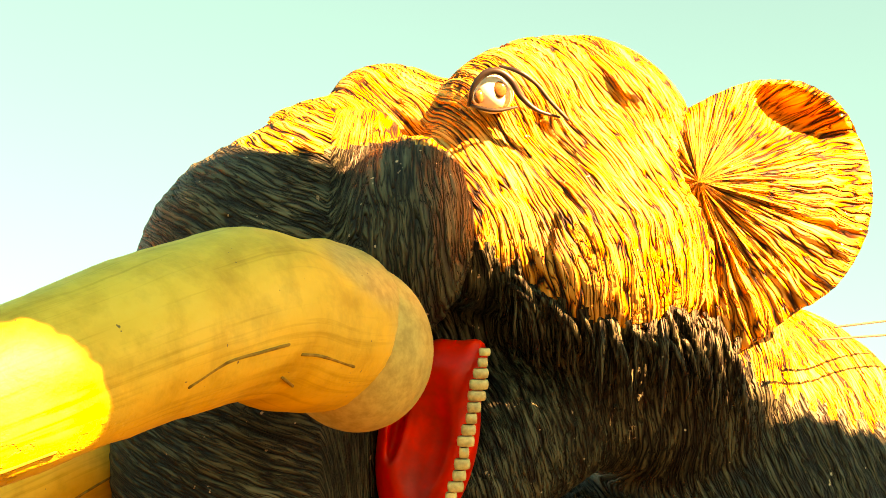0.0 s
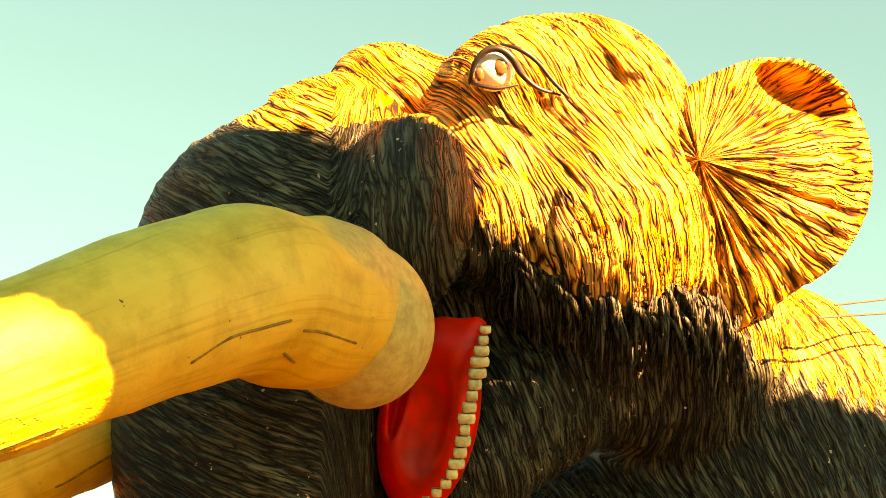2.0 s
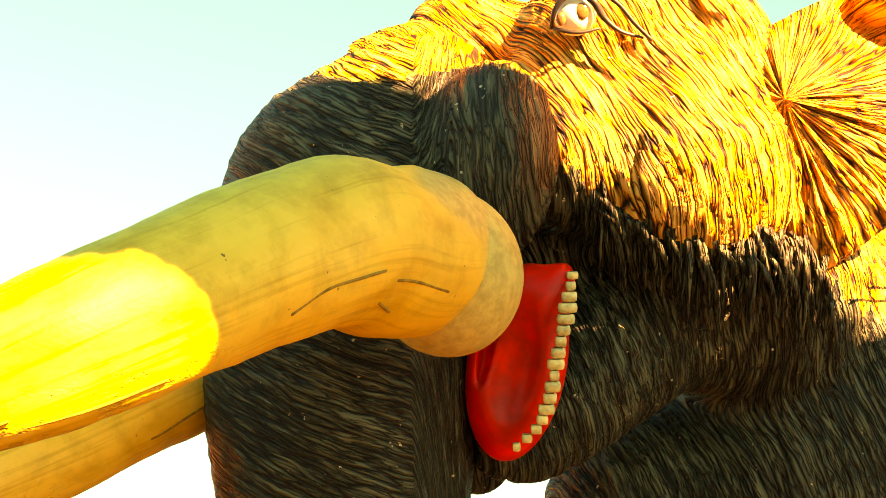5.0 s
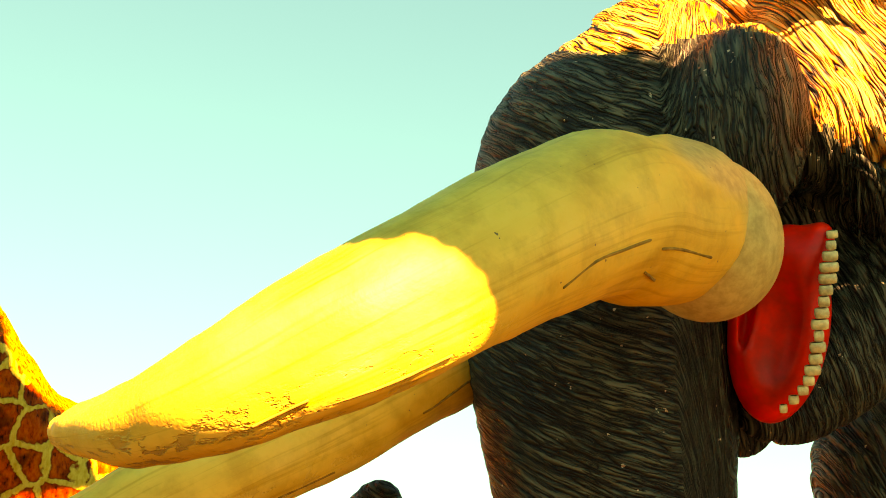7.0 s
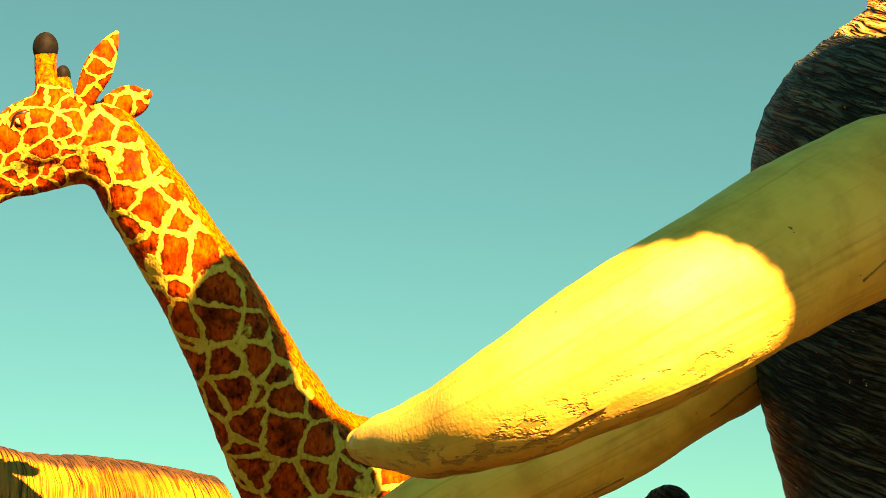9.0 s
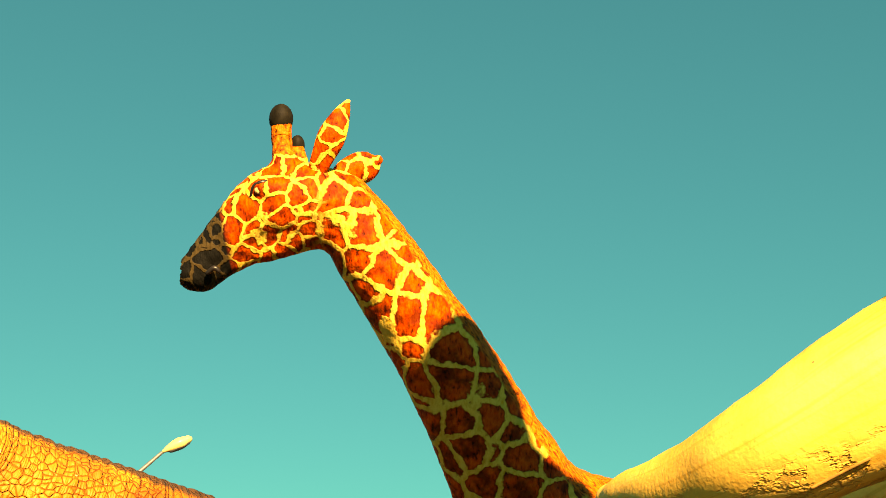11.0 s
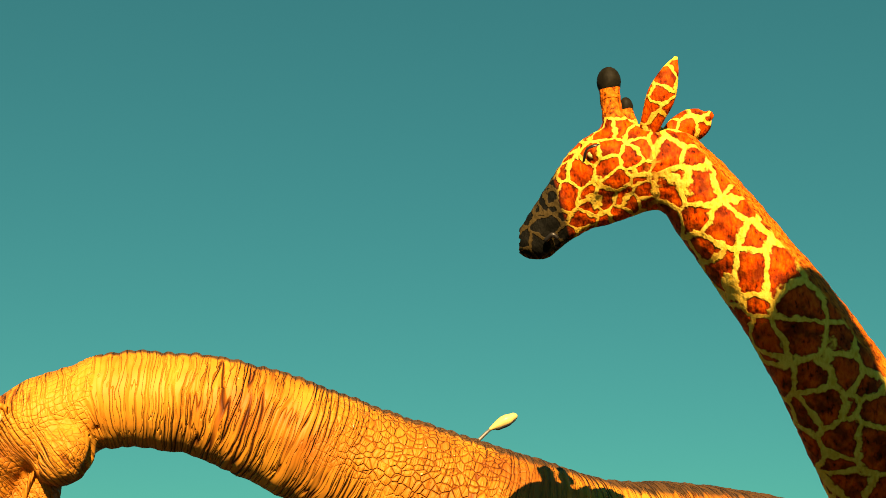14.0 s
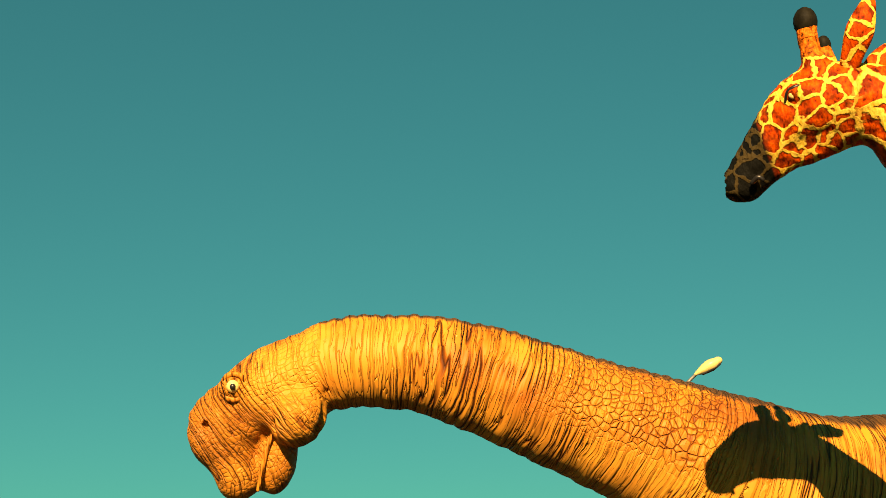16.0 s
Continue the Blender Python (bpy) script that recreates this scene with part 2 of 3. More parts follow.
# ---- modelling helpers ----
def rounded(rows, steps=6):
    """A smooth run of (x, y, z, radius) through the given rows."""
    p = np.array(rows, float)
    p = np.vstack([2 * p[0] - p[1], p, 2 * p[-1] - p[-2]])
    out = []
    for i in range(1, len(p) - 2):
        for s in np.arange(steps) / steps:
            a, b, c, d = p[i - 1:i + 3]
            out.append(0.5 * (2 * b + (c - a) * s + (2 * a - 5 * b + 4 * c - d) * s * s + (3 * b - a - 3 * c + d) * s ** 3))
    out.append(p[-2])
    q = np.array(out)
    q[:, 3] = q[:, 3].clip(0.004)
    return q


def tube_field(x, y, z, run):
    best = np.full(x.shape, 9.0, np.float32)
    for a, b in zip(run[:-1], run[1:]):
        d = b[:3] - a[:3]
        t = ((x - a[0]) * d[0] + (y - a[1]) * d[1] + (z - a[2]) * d[2]) / max(d @ d, 1e-9)
        t = t.clip(0, 1)
        q = np.sqrt((x - a[0] - t * d[0]) ** 2 + (y - a[1] - t * d[1]) ** 2 + (z - a[2] - t * d[2]) ** 2) - (a[3] + t * (b[3] - a[3]))
        np.minimum(best, q, out=best)
    return best


def egg_field(x, y, z, c, r, turn=0.0):
    k, s = math.cos(radians(turn)), math.sin(radians(turn))
    dx, dy, dz = x - c[0], y - c[1], z - c[2]
    u, w = (k * dx + s * dz) / r[0], (k * dz - s * dx) / r[2]
    v = dy / r[1]
    k0 = np.sqrt(u * u + v * v + w * w) + 1e-6
    k1 = np.sqrt((u / r[0]) ** 2 + (v / r[1]) ** 2 + (w / r[2]) ** 2) + 1e-6
    return (k0 * (k0 - 1) / k1).astype(np.float32)


def blend(a, b, k):
    h = (k - np.abs(a - b)).clip(0) / k
    return np.minimum(a, b) - h * h * k * 0.25


def carve(a, b, k):
    h = (k - np.abs(a + b)).clip(0) / k
    return np.maximum(a, -b) + h * h * k * 0.25


def shell(field, lo, hi, step):
    """Vertices and quads of the surface where field(x, y, z) is zero."""
    ax = [np.arange(a, b + step, step, dtype=np.float32) for a, b in zip(lo, hi)]
    f = field(*np.meshgrid(*ax, indexing="ij"))
    n = np.array(f.shape) - 1
    inside = f < 0
    corner = [(i, j, k) for i in (0, 1) for j in (0, 1) for k in (0, 1)]
    cut = lambda a, o: a[o[0]:o[0] + n[0], o[1]:o[1] + n[1], o[2]:o[2] + n[2]]
    count = sum(cut(inside, o).astype(np.int8) for o in corner)
    idx = np.argwhere((count > 0) & (count < 8))
    where = np.full(n, -1, np.int64)
    where[tuple(idx.T)] = np.arange(len(idx))
    val = {o: f[tuple((idx + o).T)] for o in corner}
    total, hits = np.zeros((len(idx), 3)), np.zeros(len(idx))
    for a in corner:
        for d in range(3):
            if a[d] == 0:
                b = tuple(1 if q == d else a[q] for q in range(3))
                m = (val[a] < 0) != (val[b] < 0)
                t = val[a] / np.where(m, val[a] - val[b], 1)
                at = np.array(a, float) + np.eye(3)[d] * t[:, None]
                total += np.where(m[:, None], at, 0)
                hits += m
    verts = (idx + total / hits[:, None]) * step + np.array([a[0] for a in ax])
    quads = []
    for d in range(3):
        o1, o2 = np.eye(3, dtype=int)[(d + 1) % 3], np.eye(3, dtype=int)[(d + 2) % 3]
        e = np.eye(3, dtype=int)[d]
        s = [slice(1, -1)] * 3
        s[d] = slice(0, -1)
        s2 = list(s)
        s2[d] = slice(1, None)
        a, b = inside[tuple(s)], inside[tuple(s2)]
        at = np.argwhere(a != b) + 1
        at[:, d] -= 1
        flip = a[a != b]
        ring = [where[tuple((at - p).T)] for p in (0 * o1, o1, o1 + o2, o2)]
        q = np.stack(ring, 1)
        q[~flip] = q[~flip][:, ::-1]
        quads.append(q)
    q = np.vstack(quads)
    return verts, q[(q >= 0).all(1)]


def ringed(run, sides=32, cap=5, squash=None):
    """Vertices and quads of a closed round tube along a run of (x, y, z, radius), and each vertex's length along and angle."""
    p = run[:, :3]
    tan = np.gradient(p, axis=0)
    tan /= np.linalg.norm(tan, axis=1)[:, None]
    side = np.cross(tan[0], (0.0, 1.0, 0.0))
    verts, info, length = [], [], 0.0
    rows = [(0, -math.cos(i / cap * math.pi / 2), math.sin(i / cap * math.pi / 2)) for i in range(1, cap)]
    rows += [(i, 0, 1) for i in range(len(run))]
    rows += [(len(run) - 1, math.sin(i / cap * math.pi / 2), math.cos(i / cap * math.pi / 2)) for i in range(1, cap)]
    last = None
    for i, out, k in rows:
        side = side - tan[i] * (side @ tan[i])
        side /= np.linalg.norm(side)
        up = np.cross(side, tan[i])
        c, r = p[i] + tan[i] * out * run[i, 3], run[i, 3] * k
        length += 0 if last is None else np.linalg.norm(c - last)
        last = c
        for j in range(sides):
            w = 2 * math.pi * j / sides
            verts.append(c + r * (math.cos(w) * side + math.sin(w) * up))
            info.append((length, w, run[i, 3]))
    quads = [(i * sides + j, (i + 1) * sides + j, (i + 1) * sides + (j + 1) % sides, i * sides + (j + 1) % sides)
             for i in range(len(rows) - 1) for j in range(sides)]
    n = len(rows)
    ends = [tuple(range(sides)), tuple(range((n - 1) * sides, n * sides))[::-1]]
    return np.array(verts), quads + ends, np.array(info)


def smooth_noise(p):
    return np.array([noise.noise(q) for q in p.tolist()])


class Body:
    """Collects closed shells, with a material and named vertex attributes, for one mesh."""

    def __init__(self):
        self.v, self.f, self.m, self.a, self.n = [], [], [], {"flow": [], "zone": [], "wear": []}, 0

    def add(self, verts, faces, slot, flow=None, zone=None, wear=None):
        verts = np.asarray(verts, float)
        self.v.append(verts)
        self.f += [tuple(int(i) + self.n for i in q) for q in faces]
        self.m += [slot] * len(faces) if isinstance(slot, int) else list(slot)
        zero = np.zeros((len(verts), 3))
        for key, val in (("flow", flow), ("zone", zone), ("wear", wear)):
            val = (verts if key == "flow" else zero) if val is None else np.asarray(val, float)
            if val.ndim == 1:
                val = np.repeat(val[:, None], 3, 1)
            self.a[key].append(val)
        self.n += len(verts)

    def make(self, name, materials, matrix):
        me = bpy.data.meshes.new(name)
        me.from_pydata(np.vstack(self.v).tolist(), [], self.f)
        for m in materials:
            me.materials.append(m)
        me.polygons.foreach_set("material_index", np.array(self.m, np.int32))
        me.polygons.foreach_set("use_smooth", np.ones(len(self.f), bool))
        for key, vals in self.a.items():
            at = me.attributes.new(key, "FLOAT_VECTOR", "POINT")
            at.data.foreach_set("vector", np.vstack(vals).astype(np.float32).ravel())
        me.update()
        ob = new(name, me)
        ob.matrix_world = matrix
        return ob


def normals(verts, quads):
    q = np.asarray(quads)
    n = np.cross(verts[q[:, 2]] - verts[q[:, 0]], verts[q[:, 3]] - verts[q[:, 1]])
    out = np.zeros_like(verts)
    for i in range(4):
        np.add.at(out, q[:, i], n)
    return out / (np.linalg.norm(out, axis=1)[:, None] + 1e-12)


def ball(c, r, sides=24):
    """A closed egg with centre c and radii r."""
    rows = sides // 2
    v = [(c[0] + r[0] * math.sin(a) * math.cos(b), c[1] + r[1] * math.sin(a) * math.sin(b), c[2] + r[2] * math.cos(a))
         for a in (math.pi * (i + 0.5) / rows for i in range(rows)) for b in (2 * math.pi * j / sides for j in range(sides))]
    q = [(i * sides + j, (i + 1) * sides + j, (i + 1) * sides + (j + 1) % sides, i * sides + (j + 1) % sides)
         for i in range(rows - 1) for j in range(sides)]
    return np.array(v), q + [tuple(range(sides))[::-1], tuple(range((rows - 1) * sides, rows * sides))]


# ---- ground ----
def ground():
    n, size = 60, 900.0
    bm = bmesh.new()
    pts = [[bm.verts.new((x, y, 0.06 * noise.noise((x * 0.2, y * 0.2, 0.0)) - 0.03)) for y in ts] for ts in
           [[size * math.copysign(abs(s) ** 3, s) for s in np.linspace(-1, 1, n)]] for x in ts]
    for i in range(n - 1):
        for j in range(n - 1):
            bm.faces.new((pts[i][j], pts[i + 1][j], pts[i + 1][j + 1], pts[i][j + 1]))
    me = bpy.data.meshes.new("ground")
    bm.to_mesh(me)
    bm.free()
    me.materials.append(SOIL)
    return tagged(new("ground", me), "bare trodden brown soil of the park", "ground", kind="structure")


ground()


# ---- mammoth statue: modelled in a frame tipped back by 21 degrees ----
def mammoth():
    frame_m = pose(0, 0, 1.6, 21.04, 0, 0)
    into = np.array(frame_m.inverted())

    def local(x, y, z):
        return tuple((into @ (x, y, z, 1))[:3])

    b = Body()
    trunk = rounded([(-0.265, 4.613, 0.167, 0.202), (-0.413, 4.504, 0.065, 0.272), (-0.556, 4.426, -0.040, 0.362), (-0.583, 4.363, -0.288, 0.392), (-0.586, 4.297, -0.629, 0.412), (-0.568, 4.281, -0.974, 0.395), (-0.552, 4.214, -1.337, 0.317), (-0.635, 4.197, -1.646, 0.257), (-0.839, 4.185, -1.784, 0.214), (-1.041, 4.234, -1.704, 0.182), (-1.261, 3.975, -1.430, 0.149), (-1.292, 4.054, -1.121, 0.110), (-1.287, 4.062, -1.051, 0.080)])
    jaw = rounded([(-0.072, 4.349, -0.853, 0.105), (0.023, 4.413, -0.822, 0.151), (0.182, 4.544, -0.666, 0.228), (0.447, 4.732, -0.451, 0.283)])

    def head(x, y, z):
        f = egg_field(x, y, z, (0.490, 4.671, 0.320), (0.310, 0.400, 0.300))
        f = blend(f, egg_field(x, y, z, (0.495, 4.585, 0.018), (0.392, 0.410, 0.392)), 0.12)
        f = blend(f, egg_field(x, y, z, (0.340, 4.530, 0.470), (0.250, 0.250, 0.190), 8), 0.05)
        # temple dome behind the brow, parted from it by a crease
        f = blend(f, egg_field(x, y, z, (0.575, 4.560, 0.490), (0.240, 0.270, 0.118), -36), 0.03)
        f = blend(f, egg_field(x, y, z, (0.211, 4.489, 0.470), (0.210, 0.220, 0.149), 14), 0.06)
        f = blend(f, egg_field(x, y, z, (0.121, 4.481, 0.144), (0.223, 0.260, 0.339)), 0.10)
        f = blend(f, egg_field(x, y, z, (-0.186, 4.810, 0.480), (0.187, 0.250, 0.111)), 0.04)
        f = blend(f, egg_field(x, y, z, (-0.394, 4.615, 0.271), (0.303, 0.300, 0.191), 16), 0.08)
        f = blend(f, egg_field(x, y, z, (-0.020, 4.690, 0.395), (0.195, 0.260, 0.141)), 0.05)
        f = blend(f, egg_field(x, y, z, (0.731, 4.910, -0.433), (0.459, 0.400, 0.391)), 0.12)
        f = blend(f, egg_field(x, y, z, (0.106, 4.733, -0.246), (0.283, 0.220, 0.396)), 0.08)
        f = blend(f, egg_field(x, y, z, (-0.173, 4.702, -0.738), (0.179, 0.160, 0.359)), 0.08)
        f = blend(f, tube_field(x, y, z, jaw), 0.08)
        f = blend(f, egg_field(x, y, z, (1.141, 5.263, -1.225), (0.725, 0.700, 0.988)), 0.10)
        f = blend(f, egg_field(x, y, z, (0.433, 4.993, -1.253), (0.381, 0.350, 0.381)), 0.10)
        # eye hollow
        return carve(f, egg_field(x, y, z, (0.155, 4.217, 0.469), (0.067, 0.060, 0.060)), 0.02)

    def snout(x, y, z):
        f = tube_field(x, y, z, trunk)
        f = blend(f, egg_field(x, y, z, (-0.383, 4.574, 0.255), (0.294, 0.330, 0.184), 17), 0.08)
        return blend(f, egg_field(x, y, z, (-0.107, 4.250, 0.027), (0.210, 0.270, 0.316), -8), 0.10)

    # head and shoulder, carved into strands
    v, q = shell(head, (-0.55, 3.75, -1.6), (1.6, 6.1, 0.78), 0.0165)
    n = normals(v, q)
    x, y, z = v.T
    flow = np.stack([x + 0.30 * z + 0.4 * np.maximum(z - 0.12, 0) + 0.4 * (y - 4.4), z - 0.2 * x, y * 0.6], 1)
    v = v + n * (0.012 * np.minimum(1, 5 * np.abs(smooth_noise(flow * (30, 3.6, 2)))) - 0.006)[:, None]
    mid = v[np.asarray(q)].mean(1)
    # below this line the throat and chest take the hide with painted shade
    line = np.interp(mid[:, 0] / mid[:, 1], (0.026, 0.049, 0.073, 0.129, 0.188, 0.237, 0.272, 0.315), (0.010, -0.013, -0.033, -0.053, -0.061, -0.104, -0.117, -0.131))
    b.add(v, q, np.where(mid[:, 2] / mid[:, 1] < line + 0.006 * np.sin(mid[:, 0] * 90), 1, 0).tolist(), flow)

    v, q = shell(snout, (-1.8, 3.5, -2.45), (0.25, 5.2, 0.5), 0.0185)
    n = normals(v, q)
    x, y, z = v.T
    hang = (x - -0.323) / 0.12
    hang = hang.clip(0, 1)[:, None]
    rings = np.stack([z + 0.45 * x, x - 0.3 * z, y], 1)
    strands = np.stack([x + 0.12 * z, z, y], 1)
    flow = rings * (1 - hang) + strands * hang
    v = v + n * (0.008 * smooth_noise(flow * (36, 6, 4)))[:, None]
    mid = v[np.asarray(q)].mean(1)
    # gold fur above, painted shade below, split where the shade edge falls
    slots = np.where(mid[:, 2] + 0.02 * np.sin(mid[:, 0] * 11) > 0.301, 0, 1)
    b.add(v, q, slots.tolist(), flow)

    # tusks
    for rows in ([(-0.187, 3.827, -0.191, 0.108), (-0.222, 3.776, -0.193, 0.190), (-0.267, 3.735, -0.178, 0.224), (-0.357, 3.455, -0.151, 0.214), (-0.434, 3.278, -0.108, 0.203), (-0.549, 3.023, -0.125, 0.184), (-0.691, 2.748, -0.169, 0.169), (-0.886, 2.541, -0.246, 0.155), (-1.120, 2.497, -0.343, 0.123), (-1.346, 2.572, -0.414, 0.095), (-1.533, 2.680, -0.455, 0.062), (-1.602, 2.725, -0.467, 0.042)], [(-0.767, 4.903, -0.579, 0.212), (-0.971, 4.648, -0.605, 0.195), (-1.161, 4.237, -0.660, 0.177), (-1.395, 3.865, -0.744, 0.161), (-1.673, 3.586, -0.830, 0.149), (-1.949, 3.410, -0.926, 0.120), (-2.203, 3.341, -1.028, 0.063)]):
        run = rounded(rows, 8)
        v, q, info = ringed(run, 40, 7)
        lump = 0.010 * smooth_noise(v * 5.0) + 0.003 * smooth_noise(v * 18.0)
        mid = v.reshape(-1, 40, 3).mean(1).repeat(40, 0)
        out = v - mid
        v = v + out / (np.linalg.norm(out, axis=1)[:, None] + 1e-9) * lump[:, None]
        s = info[:, 0] / info[:, 0].max()
        low = (-(out[:, 2]) / (info[:, 2] + 1e-9)).clip(0, 1)
        flow = np.stack([np.cos(info[:, 1]) * 0.14, info[:, 0], np.sin(info[:, 1]) * 0.14], 1)
        sheath = ((v[:, 0] + 0.2585 - (0.024 - v[:, 2]).clip(-0.1, 0.16) * 0.97) * 28).clip(0, 1) * (s < 0.3)
        v = v + out / (np.linalg.norm(out, axis=1)[:, None] + 1e-9) * (-0.012 * sheath)[:, None]
        b.add(v, q, 2, flow, np.stack([sheath, 0 * s, 0 * s], 1), wear=((s - 0.5) * 3).clip(0, 1) * (low * 1.8).clip(0, 1))
        # hairline cracks on the side that faces the path: (share of the length, height on the flank)
        rings_v, lens = v.reshape(-1, 40, 3), info[::40, 0] / info[:, 0].max()
        for path in (((0.33, -0.20), (0.38, -0.27), (0.43, -0.34), (0.47, -0.40)), ((0.21, -0.42), (0.26, -0.40), (0.31, -0.38)), ((0.27, -0.72), (0.32, -0.70)),
                     ((0.60, -0.62), (0.66, -0.64), (0.74, -0.60)), ((0.70, -0.40), (0.72, -0.48), (0.735, -0.52))):
            pts = []
            for a, hgt in path:
                ring = rings_v[int(np.argmin(np.abs(lens - a)))]
                c = ring.mean(0)
                r = np.linalg.norm(ring[0] - c)
                near = ring[ring[:, 1] < c[1] + 0.1 * r]
                w = near[np.argmin(np.abs((near[:, 2] - c[2]) / r - hgt))]
                pts.append((*(c + (w - c) * 0.9985), 0.0008))
            cv, cq, ci = ringed(rounded(pts, 4), 6, 2)
            b.add(cv, cq, 8)
    # swollen foot of the near tusk
    v, q = shell(lambda x, y, z: egg_field(x, y, z, (-0.211, 3.754, -0.239), (0.210, 0.230, 0.229), 15), (-0.572, 3.374, -0.556), (0.112, 4.014, 0.128), 0.016)
    b.add(v, q, 2, np.stack([v[:, 2] * 0.5, v[:, 0], v[:, 1]], 1), np.ones((len(v), 3)) * (1, 0, 0))

    # ear: a ribbed fan
    sides, rings_n = 220, 34
    cx, cy, cz = 1.077, 4.374, 0.130
    rootx, rootz = 0.782, 0.208
    # how far the rim reaches round the ear: a drooping lobe, a notch below and a pulled-out upper root
    bays, reach = (0, 44, 90, 118, 137, 151, 190, 224, 245, 260, 282, 319, 344), (0.90, 0.94, 0.91, 0.97, 1.08, 1.25, 0.85, 1.07, 1.24, 0.98, 0.77, 0.81, 0.87)
    spread = np.linspace(-9, 9, 7)
    v, flow = [], []
    for face in (0, 1):
        for i in range(rings_n + 1):
            for j in range(sides):
                w, k = 2 * math.pi * j / sides, i / rings_n
                edge = float(np.mean(np.interp(np.degrees(w) + spread, bays, reach, period=360))) + 0.012 * noise.noise((w * 9, 3.0, 0.0))
                ex, ez = 0.335 * edge * math.cos(w), 0.440 * edge * math.sin(w)
                px, pz = cx + ex, cz + ez
                # spread the rings from the root, not from the middle
                px, pz = rootx + (px - rootx) * k, rootz + (pz - rootz) * k
                ang, far = math.atan2(pz - rootz, px - rootx + 1e-6), math.hypot(px - rootx, pz - rootz)
                # a hollow under the upper rim
                cup = 0.36 * far + 0.25 * math.exp(-((px - 1.12) / 0.15) ** 2 - ((pz - 0.42 + 0.35 * (px - 1.12)) / 0.065) ** 2)
                rib = 0.016 * noise.noise((ang * 17, far * 3, 2.0)) + 0.009 * noise.noise((ang * 40, far * 5, 5.0))
                thick = 0.055 * math.sqrt(max(0.0, 1 - k ** 8))
                v.append((px, cy + cup - (rib * min(1, k * 5)) * (1 - face) - thick * (1 if face == 0 else -0.3), pz))
                flow.append((ang * 0.33, far, 0.3 * face))
    q = []
    for face in (0, 1):
        o = face * (rings_n + 1) * sides
        for i in range(rings_n):
            for j in range(sides):
                r = (o + i * sides + j, o + i * sides + (j + 1) % sides, o + (i + 1) * sides + (j + 1) % sides, o + (i + 1) * sides + j)
                q.append(r if face else r[::-1])
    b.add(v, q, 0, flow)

    # eye, lids and brow line
    v, q = ball((0.156, 4.247, 0.469), (0.064, 0.066, 0.064))
    b.add(v, q, 4)
    v, q = ball((0.175, 4.190, 0.474), (0.022, 0.012, 0.025), 16)
    b.add(v, q, 5)
    v, q = ball((0.115, 4.193, 0.453), (0.015, 0.012, 0.020), 16)
    b.add(v, q, 5)
    for rows in ([(0.085, 4.214, 0.430, 0.006), (0.098, 4.191, 0.481, 0.008), (0.131, 4.184, 0.520, 0.011), (0.171, 4.182, 0.527, 0.011), (0.209, 4.185, 0.502, 0.011), (0.238, 4.199, 0.457, 0.010), (0.286, 4.208, 0.416, 0.007), (0.354, 4.229, 0.396, 0.004)], [(0.176, 4.211, 0.544, 0.004), (0.234, 4.192, 0.526, 0.008), (0.285, 4.202, 0.491, 0.007), (0.327, 4.210, 0.441, 0.007), (0.378, 4.219, 0.389, 0.006)], [(0.089, 4.214, 0.430, 0.004), (0.119, 4.194, 0.420, 0.006), (0.169, 4.190, 0.413, 0.006), (0.227, 4.202, 0.424, 0.004)]):
        v, q, info = ringed(rounded(rows, 5), 10, 3)
        b.add(v, q, 6)

    # open mouth: red lining, tongue fold and a row of teeth
    def mouth(x, y, z):
        f = egg_field(x, y, z, (-0.028, 4.184, -0.562), (0.150, 0.130, 0.303), -10)
        f = carve(f, egg_field(x, y, z, (-0.036, 4.035, -0.524), (0.088, 0.090, 0.243), -10), 0.02)
        # pointed upper corner and the fold beside the tongue
        f = blend(f, egg_field(x, y, z, (0.070, 4.170, -0.370), (0.060, 0.090, 0.120), -28), 0.05)
        return carve(f, egg_field(x, y, z, (-0.108, 4.090, -0.470), (0.024, 0.110, 0.150), -12), 0.015)
    v, q = shell(mouth, (-0.436, 3.984, -0.995), (0.438, 4.384, -0.121), 0.012)
    b.add(v, q, 3)
    for run, size in ((rounded([(0.138, 4.104, -0.291, 0.021), (0.127, 4.056, -0.347, 0.026), (0.116, 4.027, -0.408, 0.026), (0.101, 4.008, -0.470, 0.027), (0.086, 4.000, -0.534, 0.027), (0.076, 3.993, -0.598, 0.027), (0.058, 3.995, -0.664, 0.026), (0.028, 4.005, -0.724, 0.024), (-0.030, 4.033, -0.782, 0.022)], 2), 1.0),):
        for i, (x, y, z, r) in enumerate(run):
            r *= 1.08
            k = 0.85 + 0.45 * noise.noise((i * 1.7, 0.3, 0))
            v, q = ball((x, y, z), (r * k, r * 0.8, r * 0.62), 10)
            c = np.array((x, y, z))
            d = (v - c) / (r, r, r)
            v = c + np.sign(d) * np.abs(d) ** 0.4 * r * (0.95 * k, 0.7, 0.62)
            b.add(v, q, 7)

    # hanging locks under the cheek, in the hide with painted shade
    rng = random.Random(4)
    lower = [(0.173, 4.254, -0.022), (0.258, 4.232, -0.113), (0.393, 4.222, -0.195), (0.545, 4.224, -0.237), (0.701, 4.257, -0.255), (0.831, 4.328, -0.297), (0.957, 4.446, -0.398)]
